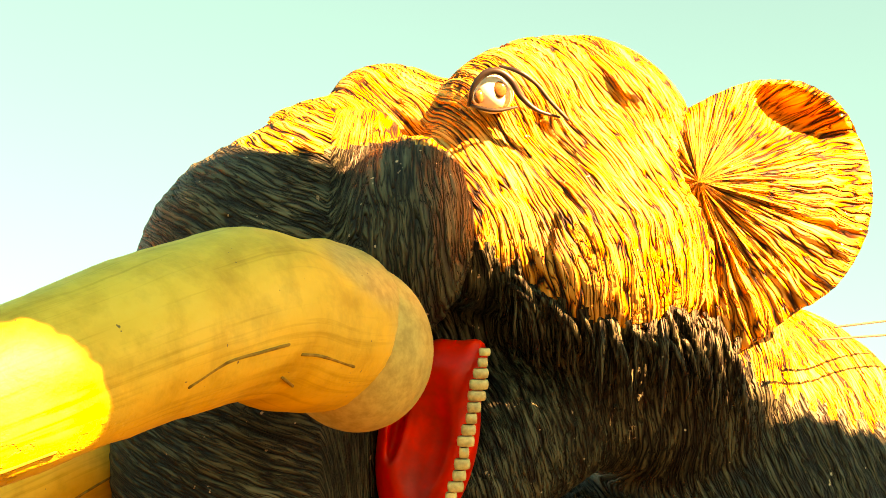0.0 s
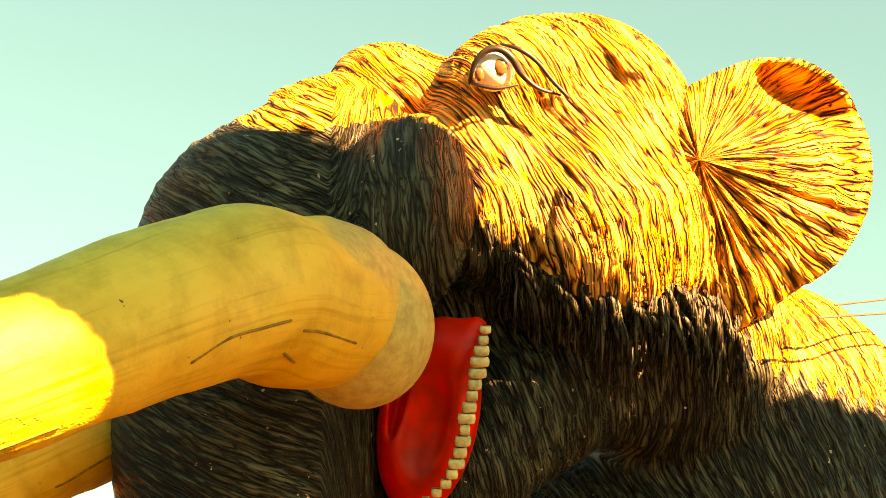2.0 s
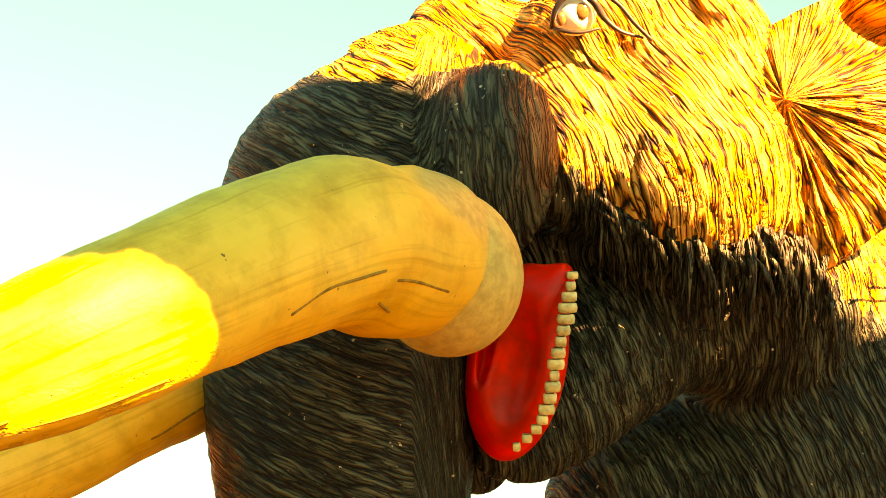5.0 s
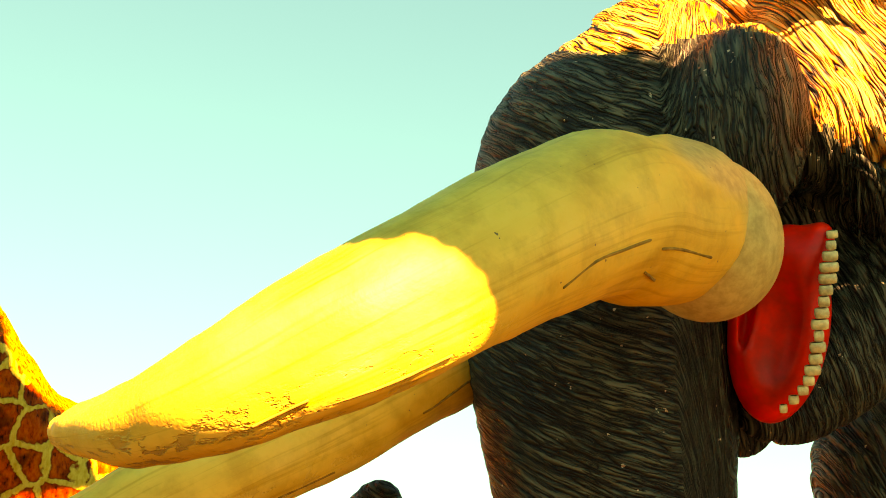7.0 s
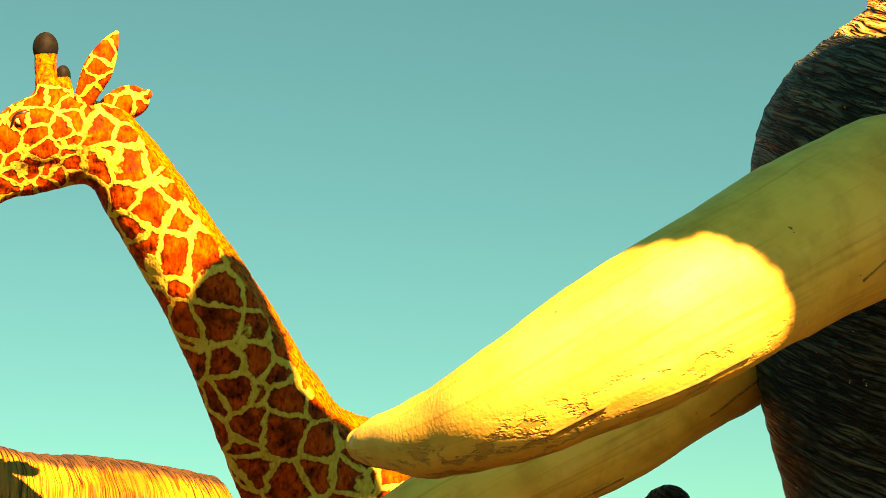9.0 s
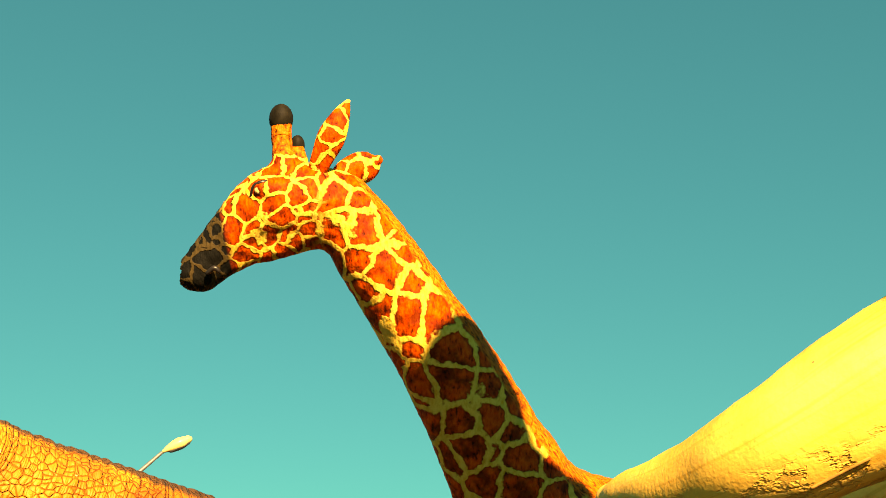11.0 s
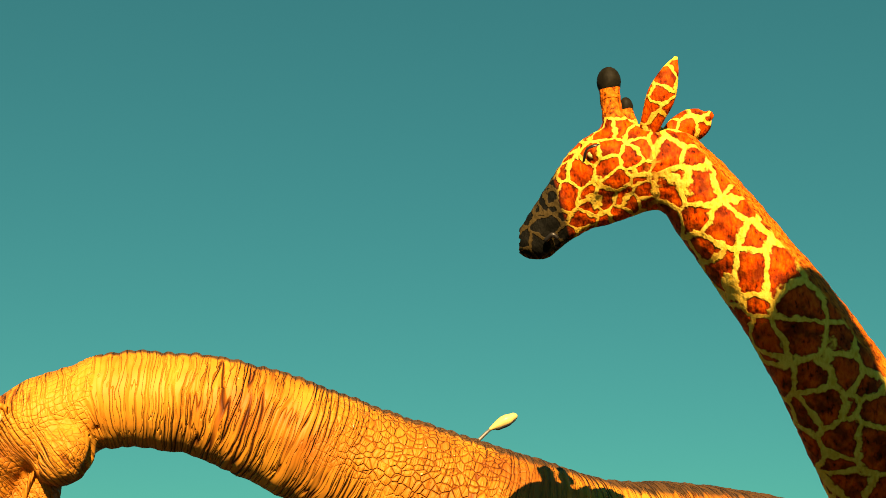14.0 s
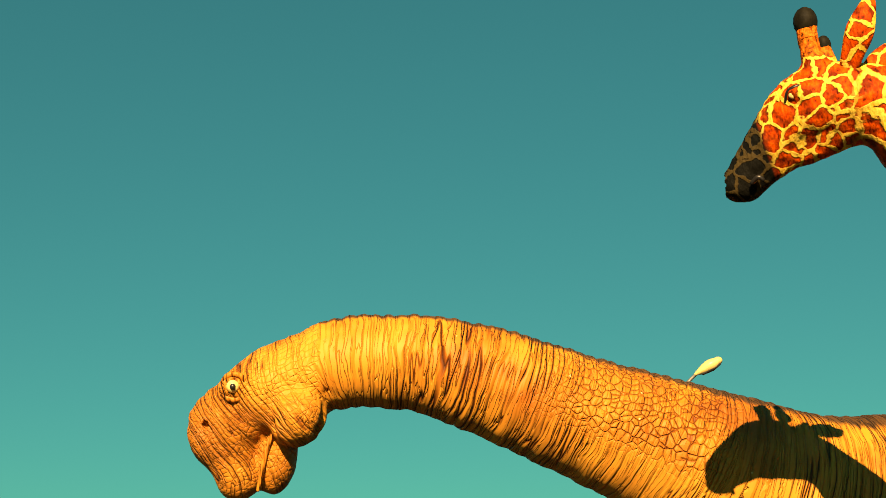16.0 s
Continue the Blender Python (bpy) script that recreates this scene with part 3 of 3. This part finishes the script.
    for i in range(150):
        s = rng.random() * (len(lower) - 1)
        a, c = lower[int(s)], lower[int(s) + 1]
        t = s - int(s)
        x, y, z = (a[j] + t * (c[j] - a[j]) for j in range(3))
        z += rng.uniform(-0.05, 0.06)
        y += rng.uniform(0.02, 0.10)
        ln, r, lean = rng.uniform(0.10, 0.24), rng.uniform(0.006, 0.012), rng.uniform(-0.02, 0.06)
        run = rounded([(x - lean, y + 0.02, z + ln * 0.3, r), (x, y, z, r * 1.1), (x + lean * 0.7, y + 0.03, z - ln * 0.5, r * 0.8), (x + lean, y + 0.08, z - ln, r * 0.25)], 3)
        v, q, info = ringed(run, 7, 2)
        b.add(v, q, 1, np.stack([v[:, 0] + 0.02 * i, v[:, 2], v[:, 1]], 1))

    # barrel of the body and the legs down to the ground
    def trunk_body(x, y, z):
        f = egg_field(x, y, z, (2.3, 6.5, 2.0), (1.9, 0.95, 1.0))
        for lx, ly in ((1.0, 5.6), (1.2, 7.0), (3.3, 5.9), (3.4, 7.1)):
            f = blend(f, tube_field(x, y, z, np.array([(lx, ly, 1.7, 0.48), (lx, ly, 0.7, 0.36), (lx, ly, 0.16, 0.40)])), 0.15)
        return f
    v, q = shell(trunk_body, (0.2, 4.9, -0.3), (4.4, 7.8, 3.2), 0.06)
    v[:, 2] = v[:, 2].clip(-0.02)
    w = (np.c_[v, np.ones(len(v))] @ into.T)[:, :3]
    b.add(w, q, 0, np.stack([v[:, 0] + 0.2 * v[:, 2], v[:, 2], v[:, 1]], 1))
    ob = b.make("mammoth_statue", [FUR, SHADE_HIDE, IVORY, RED, EYE_WHITE, EYE_BROWN, BLACK, TOOTH, CRACK], frame_m)
    return tagged(ob, "golden-brown carved mammoth statue with curved ivory tusks, open red mouth", "statue", "animal statues")


mammoth()


# ---- giraffe statue: modelled in a frame turned 37.8 degrees and tipped back 18 ----
def giraffe():
    frame_g = pose(-0.235, -0.341, 1.683, 17.96, 0, 37.79)
    into = np.array(frame_g.inverted())
    b = Body()
    neck = rounded([(0.240, 6.499, 0.110, 0.147), (0.365, 6.499, -0.070, 0.177), (0.584, 6.500, -0.374, 0.195), (0.741, 6.500, -0.606, 0.215), (0.865, 6.500, -0.813, 0.233), (0.991, 6.520, -1.034, 0.261), (1.194, 6.600, -1.327, 0.321), (1.574, 6.750, -1.644, 0.499)])
    face = rounded([(-0.416, 6.499, -0.195, 0.081), (-0.349, 6.499, -0.118, 0.091), (-0.238, 6.499, -0.002, 0.119), (-0.114, 6.499, 0.102, 0.157), (-0.001, 6.499, 0.142, 0.172), (0.164, 6.499, 0.133, 0.157)])
    jawline = rounded([(-0.360, 6.499, -0.207, 0.056), (-0.211, 6.499, -0.102, 0.066), (-0.035, 6.499, -0.035, 0.083), (0.116, 6.499, 0.026, 0.096)])

    def field(x, y, z):
        f = tube_field(x, y, z, neck)
        f = blend(f, tube_field(x, y, z, face), 0.05)
        f = blend(f, tube_field(x, y, z, jawline), 0.05)
        f = blend(f, egg_field(x, y, z, (-0.118, 6.359, 0.184), (0.054, 0.040, 0.042)), 0.03)
        for rows in HORNS:
            f = blend(f, tube_field(x, y, z, rounded(rows, 3)), 0.03)
        return f
    HORNS = ([(-0.029, 6.469, 0.280, 0.065), (-0.049, 6.479, 0.368, 0.048), (-0.059, 6.499, 0.508, 0.046)], [(0.022, 6.679, 0.290, 0.052), (0.015, 6.699, 0.395, 0.026)])
    v, q = shell(field, (-0.48, 5.75, -1.80), (1.95, 7.4, 0.68), 0.014)
    n = normals(v, q)
    # place along and round the neck
    v = v + n * (0.004 * smooth_noise(v * 30) + 0.006 * smooth_noise(v * 9))[:, None]
    x, y, z = v.T
    centre = neck[:, :3]
    near = np.argmin(((v[:, None, ::2] - centre[None, :, ::2]) ** 2).sum(2), 1)
    tan = np.gradient(centre, axis=0)[near]
    tan /= np.linalg.norm(tan, axis=1)[:, None]
    off = (v - centre[near])
    back = (off[:, 0] * -tan[:, 2] + off[:, 2] * tan[:, 0]) / neck[near, 3]
    on_neck = x > 0.136
    mane = np.where(on_neck, ((back - 0.62) * 4).clip(0, 1), 0)
    hx, hz = -0.291, -0.109
    muzzle = ((hx + 0.075 - x) * 8 + (hz - z) * 2 + 0.2).clip(0, 1) * (x < -0.162)
    horn = (z > 0.341) & (x < 0.070)
    mane = np.where(horn, 1.0, mane)
    small = ((0.167 - x) * 12).clip(0, 1)
    zone = np.stack([mane, muzzle, small], 1)
    b.add(v, q, 0, v * (1, 0.8, 1), zone)
    # ears
    for rows, flat in (([(0.104, 6.419, 0.268, 0.040), (0.127, 6.399, 0.330, 0.050), (0.167, 6.379, 0.429, 0.062), (0.208, 6.399, 0.531, 0.037), (0.232, 6.409, 0.584, 0.010)], 0.5), ([(0.185, 6.619, 0.252, 0.033), (0.242, 6.639, 0.280, 0.062), (0.307, 6.659, 0.303, 0.075), (0.358, 6.659, 0.327, 0.057), (0.384, 6.659, 0.343, 0.023)], 0.7)):
        run = rounded(rows, 5)
        v, q, info = ringed(run, 20, 4)
        mid = v.reshape(-1, 20, 3).mean(1).repeat(20, 0)
        v = mid + (v - mid) * (1, flat, 1)
        b.add(v, q, 0, v, np.stack([0 * info[:, 0], 0 * info[:, 0], 0 * info[:, 0] + 1], 1))
    # horn knobs, eyelid, mouth line and nostril
    for c in (((-0.060, 6.497, 0.500), (0.054, 0.054, 0.068)), ((0.014, 6.705, 0.395), (0.034, 0.034, 0.050))):
        v, q = ball(*c, 18)
        b.add(v, q, 1)
    v, q = ball((-0.128, 6.336, 0.177), (0.034, 0.012, 0.020), 16)
    b.add(v, q, 3)
    for rows in ([(-0.177, 6.369, 0.148, 0.007), (-0.163, 6.349, 0.192, 0.010), (-0.126, 6.339, 0.213, 0.010), (-0.084, 6.359, 0.207, 0.007)], [(-0.355, 6.399, -0.191, 0.010), (-0.325, 6.389, -0.168, 0.012), (-0.305, 6.389, -0.182, 0.010)]):
        v, q, info = ringed(rounded(rows, 4), 8, 2)
        b.add(v, q, 2)

    def trunk_body(x, y, z):
        f = tube_field(x, y, z, rounded([(-3.236, 6.098, 2.200, 0.48), (-2.958, 6.641, 1.790, 0.58), (-2.208, 6.891, 1.610, 0.55), (-1.658, 7.141, 1.470, 0.45)]))
        for lx, ly in (((-3.06, 6.36), (-3.16, 6.94), (-1.71, 6.84), (-1.81, 7.39))):
            f = blend(f, tube_field(x, y, z, np.array([(lx, ly, 1.9, 0.19), (lx, ly, 1.0, 0.10), (lx, ly, 0.12, 0.10)])), 0.15)
        return f
    v, q = shell(trunk_body, (-4.36, 5.44, -0.2), (-0.76, 8.24, 3.6), 0.045)
    v[:, 2] = v[:, 2].clip(-0.02)
    w = (np.c_[v, np.ones(len(v))] @ into.T)[:, :3]
    b.add(w, q, 0, w)
    ob = b.make("giraffe_statue", [COAT, KNOB, BLACK, GIR_EYE], frame_g)
    return tagged(ob, "painted giraffe statue, chestnut patches between cream lines", "statue", "animal statues")


giraffe()


# ---- long-necked dinosaur statue: frame turned 52.5 degrees, tipped back 14.4 ----
def dinosaur():
    frame_d = pose(-0.177, -0.614, 1.597, 14.44, 0, 52.46) @ Matrix.Scale(1.12, 4)
    into = np.array(frame_d.inverted())
    b = Body()
    neck = rounded([(-0.753, 7.750, -0.665, 0.217), (-0.616, 7.750, -0.608, 0.235), (-0.419, 7.750, -0.592, 0.241), (-0.118, 7.760, -0.616, 0.254), (0.182, 7.780, -0.704, 0.285), (0.483, 7.800, -0.823, 0.307), (0.785, 7.820, -0.952, 0.332), (1.091, 7.850, -1.083, 0.370), (1.553, 7.900, -1.314, 0.464), (2.035, 8.000, -1.498, 0.514), (2.593, 8.100, -1.657, 0.646), (3.196, 8.200, -1.820, 0.718)])

    def field(x, y, z):
        f = tube_field(x, y, z, neck)
        f = blend(f, egg_field(x, y, z, (-0.925, 7.750, -0.722), (0.330, 0.240, 0.225), 30), 0.06)
        f = blend(f, egg_field(x, y, z, (-1.190, 7.720, -0.930), (0.192, 0.200, 0.222), 0), 0.08)
        f = blend(f, egg_field(x, y, z, (-1.117, 7.720, -1.155), (0.126, 0.160, 0.156), 0), 0.08)
        f = blend(f, egg_field(x, y, z, (-0.914, 7.740, -1.088), (0.108, 0.140, 0.199), -10), 0.04)
        f = blend(f, egg_field(x, y, z, (-0.770, 7.720, -0.848), (0.114, 0.160, 0.150), -10), 0.05)
        f = blend(f, egg_field(x, y, z, (-1.112, 7.560, -0.686), (0.076, 0.050, 0.071)), 0.03)
        # angle of the jaw, set off from the neck by a crease
        f = blend(f, egg_field(x, y, z, (-0.785, 7.620, -0.850), (0.150, 0.200, 0.172), -25), 0.012)
        f = carve(f, tube_field(x, y, z, rounded([(-0.622, 7.550, -0.700, 0.010), (-0.628, 7.550, -0.800, 0.030), (-0.685, 7.560, -0.930, 0.036), (-0.745, 7.600, -1.050, 0.022)])), 0.012)
        # mouth cleft and nostril
        f = carve(f, tube_field(x, y, z, rounded([(-0.885, 7.520, -0.864, 0.022), (-0.936, 7.530, -0.972, 0.042), (-0.981, 7.540, -1.117, 0.046), (-1.020, 7.540, -1.278, 0.042)])), 0.02)
        return carve(f, egg_field(x, y, z, (-1.261, 7.560, -0.882), (0.021, 0.060, 0.018)), 0.01)
    v, q = shell(field, (-1.48, 7.0, -2.33), (3.24, 9.0, -0.35), 0.02)
    n = normals(v, q)
    x, y, z = v.T
    centre = neck[:, :3]
    near = np.argmin(((v[:, None, ::2] - centre[None, :, ::2]) ** 2).sum(2), 1)
    gaps = np.r_[0, np.cumsum(np.linalg.norm(np.diff(centre, axis=0), axis=1))]
    tan = np.gradient(centre, axis=0)[near]
    tan /= np.linalg.norm(tan, axis=1)[:, None]
    off = v - centre[near]
    along = gaps[near] + (off * tan).sum(1)
    across = (off[:, 0] * -tan[:, 2] + off[:, 2] * tan[:, 0]) / neck[near, 3]
    flow = np.stack([along, across * 0.3, off[:, 1]], 1)
    head = x < -0.670
    # the folds bend round the eye and jaw
    flow[:, 0] += 0.05 * np.sin(z * 7) * ((-0.45 - x) / 0.4).clip(0, 1)
    v = v + n * (0.010 * smooth_noise(flow * (19, 2.2, 2)))[:, None]
    # knobbly spine
    v[:, 2] += np.where((across > 0.8) & ~head, 0.012 * np.abs(np.sin(along * 52)), 0)
    pebble = ((along - 1.15) * 3).clip(0, 1) * (1 - ((along - 2.1) * 4).clip(0, 1)) * ((across + 0.25) * 3).clip(0, 1)
    zone = np.stack([np.where(head, 0, ((across - 0.90) * 10).clip(0, 1)), np.where(head, 0.35, pebble), np.where(head, 0.2, (-across * 1.4).clip(0, 1))], 1)
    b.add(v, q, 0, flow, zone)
    v, q = ball((-1.107, 7.525, -0.683), (0.035, 0.034, 0.036), 20)
    b.add(v, q, 1)
    v, q = ball((-1.104, 7.495, -0.682), (0.016, 0.014, 0.017), 14)
    b.add(v, q, 2)
    for rows in ([(-1.171, 7.560, -0.702, 0.012), (-1.149, 7.540, -0.642, 0.015), (-1.106, 7.530, -0.619, 0.015), (-1.061, 7.540, -0.638, 0.015), (-1.050, 7.560, -0.690, 0.012)], [(-1.166, 7.560, -0.708, 0.012), (-1.140, 7.540, -0.742, 0.015), (-1.099, 7.540, -0.755, 0.015), (-1.059, 7.550, -0.733, 0.012)]):
        v, q, info = ringed(rounded(rows, 4), 8, 2)
        b.add(v, q, 0, v, np.zeros((len(v), 3)))
    ring = [(-1.106 + 0.052 * math.cos(a), 7.535 + 0.010 * abs(math.cos(a)), -0.684 + 0.054 * math.sin(a), 0.006) for a in np.linspace(0, 2 * math.pi, 14)]
    v, q, info = ringed(rounded(ring, 3), 8, 2)
    b.add(v, q, 2)
    v, q, info = ringed(rounded([(-0.912, 7.610, -0.921, 0.006), (-0.943, 7.600, -1.008, 0.012), (-0.975, 7.600, -1.125, 0.012), (-1.002, 7.600, -1.237, 0.009)], 4), 8, 2)
    b.add(v, q, 0, v, np.zeros((len(v), 3)))

    def trunk_body(x, y, z):
        f = tube_field(x, y, z, rounded([(-5.635, 7.607, 1.946, 0.66), (-5.386, 8.289, 1.702, 0.80), (-4.882, 10.174, 1.300, 0.95), (-4.471, 12.029, 0.983, 0.8), (-3.271, 13.029, 0.583, 0.4), (-1.871, 14.029, 0.13, 0.15)]))
        for lx, ly in (((-5.19, 7.89), (-5.69, 8.89), (-4.08, 10.37), (-4.58, 11.27))):
            f = blend(f, tube_field(x, y, z, np.array([(lx, ly, 1.5, 0.42), (lx, ly, 0.8, 0.30), (lx, ly, 0.14, 0.32)])), 0.2)
        return f
    v, q = shell(trunk_body, (-6.84, 6.31, -0.2), (-1.07, 14.93, 3.05), 0.055)
    v[:, 2] = v[:, 2].clip(-0.02)
    w = (np.c_[v, np.ones(len(v))] @ into.T)[:, :3]
    b.add(w, q, 0, np.stack([w[:, 0], w[:, 2] * 0.5, w[:, 1]], 1))
    ob = b.make("dinosaur_statue", [OCHRE, GIR_EYE, BLACK], frame_d)
    return tagged(ob, "ochre long-necked dinosaur statue with wrinkled hide, head lowered", "statue", "animal statues")


dinosaur()


# ---- street lamp behind the dinosaur ----
def part(name, bm, material, parent, label=""):
    me = bpy.data.meshes.new(name)
    bm.to_mesh(me)
    bm.free()
    for p in me.polygons:
        p.use_smooth = True
    me.materials.append(material)
    ob = new(name, me)
    ob.parent = parent
    return tagged(ob, label)


def tube_bm(rows, sides=14, steps=6, flat=1.0):
    v, q, info = ringed(rounded(rows, steps), sides, 4)
    if flat != 1.0:
        mid = v.reshape(-1, sides, 3).mean(1).repeat(sides, 0)
        v = mid + (v - mid) * (1, 1, flat)
    bm = bmesh.new()
    vs = [bm.verts.new(p) for p in v]
    for f in q:
        bm.faces.new([vs[i] for i in f])
    return bm


def street_lamp():
    HEAD, TAIL, ARM, TOP = (-17.014, 18.073, 5.783), (-17.200, 17.892, 5.638), (-17.294, 17.842, 5.550), (-17.573, 17.659, 5.242)
    lamp = new("street_lamp")
    lamp.location = (TOP[0], TOP[1], 0)
    at = lambda p, r: (p[0] - TOP[0], p[1] - TOP[1], p[2], r)
    part("post", tube_bm([(0, 0, 0, 0.10), (0, 0, 2.5, 0.09), (0, 0, TOP[2] - 0.3, 0.05), at(TOP, 0.04)]), STEEL, lamp)
    part("arm", tube_bm([at(TOP, 0.035), at(ARM, 0.03), at(TAIL, 0.028)]), STEEL, lamp)
    mid = [(a + c) / 2 for a, c in zip(HEAD, TAIL)]
    tip = [h + (h - m) * 0.9 for h, m in zip(HEAD, mid)]
    part("lamp_head", tube_bm([at(TAIL, 0.04), at(mid, 0.10), at(HEAD, 0.125), at(tip, 0.085)], 18, 6, 0.75), LAMP_SHELL, lamp, "pale enamelled lamp head")
    low = lambda p, r: at((p[0], p[1], p[2] - 0.055), r)
    part("lens", tube_bm([low(mid, 0.06), low(HEAD, 0.09), low(tip, 0.06)], 16, 5, 0.6), LAMP_GLASS, lamp, "dark glass lens")
    tagged(lamp, "street lamp with pale cobra head rising behind the dinosaur", "street lamp")


street_lamp()


# ---- two thin stay cables at the mammoth's shoulder ----
for a, c in (((1.203, 4.331, 2.953), (3.816, 6.754, 3.864)), ((1.273, 4.397, 3.014), (3.851, 7.009, 4.080))):
    rows = [(*[p + t * (r - p) for p, r in zip(a, c)][:2], a[2] + t * (c[2] - a[2]) - 0.12 * t * (1 - t), 0.0022) for t in (0, 0.25, 0.5, 0.75, 1)]
    bm = tube_bm(rows, 6, 4)
    me = bpy.data.meshes.new("cable")
    bm.to_mesh(me)
    bm.free()
    me.materials.append(CABLE)
    tagged(new("cable", me), "thin dark cable running from the mammoth's shoulder", "cable", "stay cables")


# ---- added, unseen leafy tree behind and above the camera, cut to shade the statues ----
LEAF = plain("green_leaf", (0.07, 0.11, 0.035), 0.55, 0.3, 0.4, 30.0)
BARK = plain("grey_bark", (0.16, 0.12, 0.09), 0.9, 0.1, 0.4, 12.0, 0.8)


def unseen_shade_tree():
    S = to_sun
    U = Vector((0, 0, 1)).cross(S).normalized()
    V = S.cross(U)
    away = 6.0
    # upper edge of the main crown, as (along, height) in the plane that faces the sun
    edge = np.array([(1.10, 3.80), (1.50, 4.20), (2.25, 4.50), (2.40, 4.54), (2.48, 4.46), (2.57, 4.39), (2.68, 4.31), (2.77, 4.24), (2.87, 4.20), (2.92, 4.10), (2.97, 4.01), (3.10, 3.91), (3.22, 3.77), (3.34, 3.69), (3.53, 3.63), (3.78, 3.58), (4.03, 3.56), (4.22, 3.53), (4.35, 3.45), (4.50, 3.40), (5.18, 3.10)])
    # its side, where the light passes
    side = np.array([(2.40, 1.63), (3.00, 1.49), (3.04, 1.46), (3.07, 1.45), (3.10, 1.42), (3.14, 1.38), (3.18, 1.32), (3.21, 1.25), (3.23, 1.18), (3.60, 1.10)])
    # a bough higher up, added to shade the giraffe's neck: its corners
    bough = [(1.12, 5.57), (1.20, 5.55), (1.24, 5.545), (1.25, 5.59), (1.30, 5.66), (1.40, 5.74), (1.47, 5.74), (1.64, 5.48), (1.67, 5.37), (1.71, 5.26), (1.82, 5.21), (2.02, 5.20), (2.14, 4.90), (1.12, 4.90)]

    def inside(u, v):
        hit = False
        for (a, c), (d, e2) in zip(bough, bough[1:] + bough[:1]):
            if (c > v) != (e2 > v) and u < a + (v - c) / (e2 - c) * (d - a):
                hit = not hit
        return hit
    rng = random.Random(11)
    spots = []
    while len(spots) < 30000:
        u, v = rng.uniform(1.10, 5.18), rng.uniform(2.0, 4.54)
        if v < np.interp(u, edge[:, 0], edge[:, 1]) - 0.045 and u > np.interp(v, side[:, 0], side[:, 1]) + 0.035:
            spots.append((u, v))
    while len(spots) < 44000:
        u, v = rng.uniform(1.12, 2.14), rng.uniform(4.90, 5.74)
        if inside(u, v):
            spots.append((u, v))
    # broad leaves fill the heart of the crown
    broad = [(u, v) for u, v in spots[:30000:9] if v < np.interp(u, edge[:, 0], edge[:, 1]) - 0.16 and np.interp(u - 0.14, edge[:, 0], edge[:, 1]) - 0.05 > v
             and np.interp(u + 0.14, edge[:, 0], edge[:, 1]) - 0.05 > v and u > np.interp(v, side[:, 0], side[:, 1]) + 0.15]
    verts, faces = [], []
    for u, v in spots + broad:
        big = 2.4 if len(verts) >= 4 * len(spots) else 1.0
        c = U * u + V * v + S * (away + rng.uniform(-0.35, 0.35))
        a = (U * rng.uniform(-1, 1) + V * rng.uniform(-1, 1) + S * rng.uniform(-0.5, 0.5)).normalized()
        w = a.cross(S + U * rng.uniform(-0.4, 0.4)).normalized()
        n = a.cross(w)
        ln, wd, o = big * rng.uniform(0.036, 0.055), big * rng.uniform(0.020, 0.028), len(verts)
        verts += [c - a * ln, c - a * ln * 0.2 + w * wd + n * 0.006, c + a * ln, c - a * ln * 0.2 - w * wd + n * 0.006]
        faces += [(o, o + 1, o + 2), (o, o + 2, o + 3)]
    root = Vector((U * 3.2 + S * 7.2).to_2d().to_3d())
    tree = new("unseen_shade_tree")
    tree.location = root
    me = bpy.data.meshes.new("crown")
    me.from_pydata([tuple(p - root) for p in verts], [], faces)
    me.materials.append(LEAF)
    crown = new("crown", me)
    crown.parent = tree
    tagged(crown, kind="stuff")
    fork = U * 3.2 + V * 2.2 + S * (away + 0.5) - root
    part("trunk", tube_bm([(0, 0, -0.05, 0.26), (0.05, 0.1, 1.5, 0.2), (fork.x * 0.5, fork.y * 0.5, 2.9, 0.15), (*fork, 0.09)], 14), BARK, tree)
    for u, v in ((2.4, 4.2), (3.9, 3.0), (1.8, 5.1)):
        tip = U * u + V * v + S * (away + 0.15) - root
        mid = fork.lerp(tip, 0.5) + S * 0.35 - V * 0.3
        part("limb", tube_bm([(*fork, 0.07), (*mid, 0.04), (*tip, 0.012)], 8), BARK, tree)
    tagged(tree, "added unseen leafy tree with grey bark, blocks sun from the statues", "tree")


unseen_shade_tree()
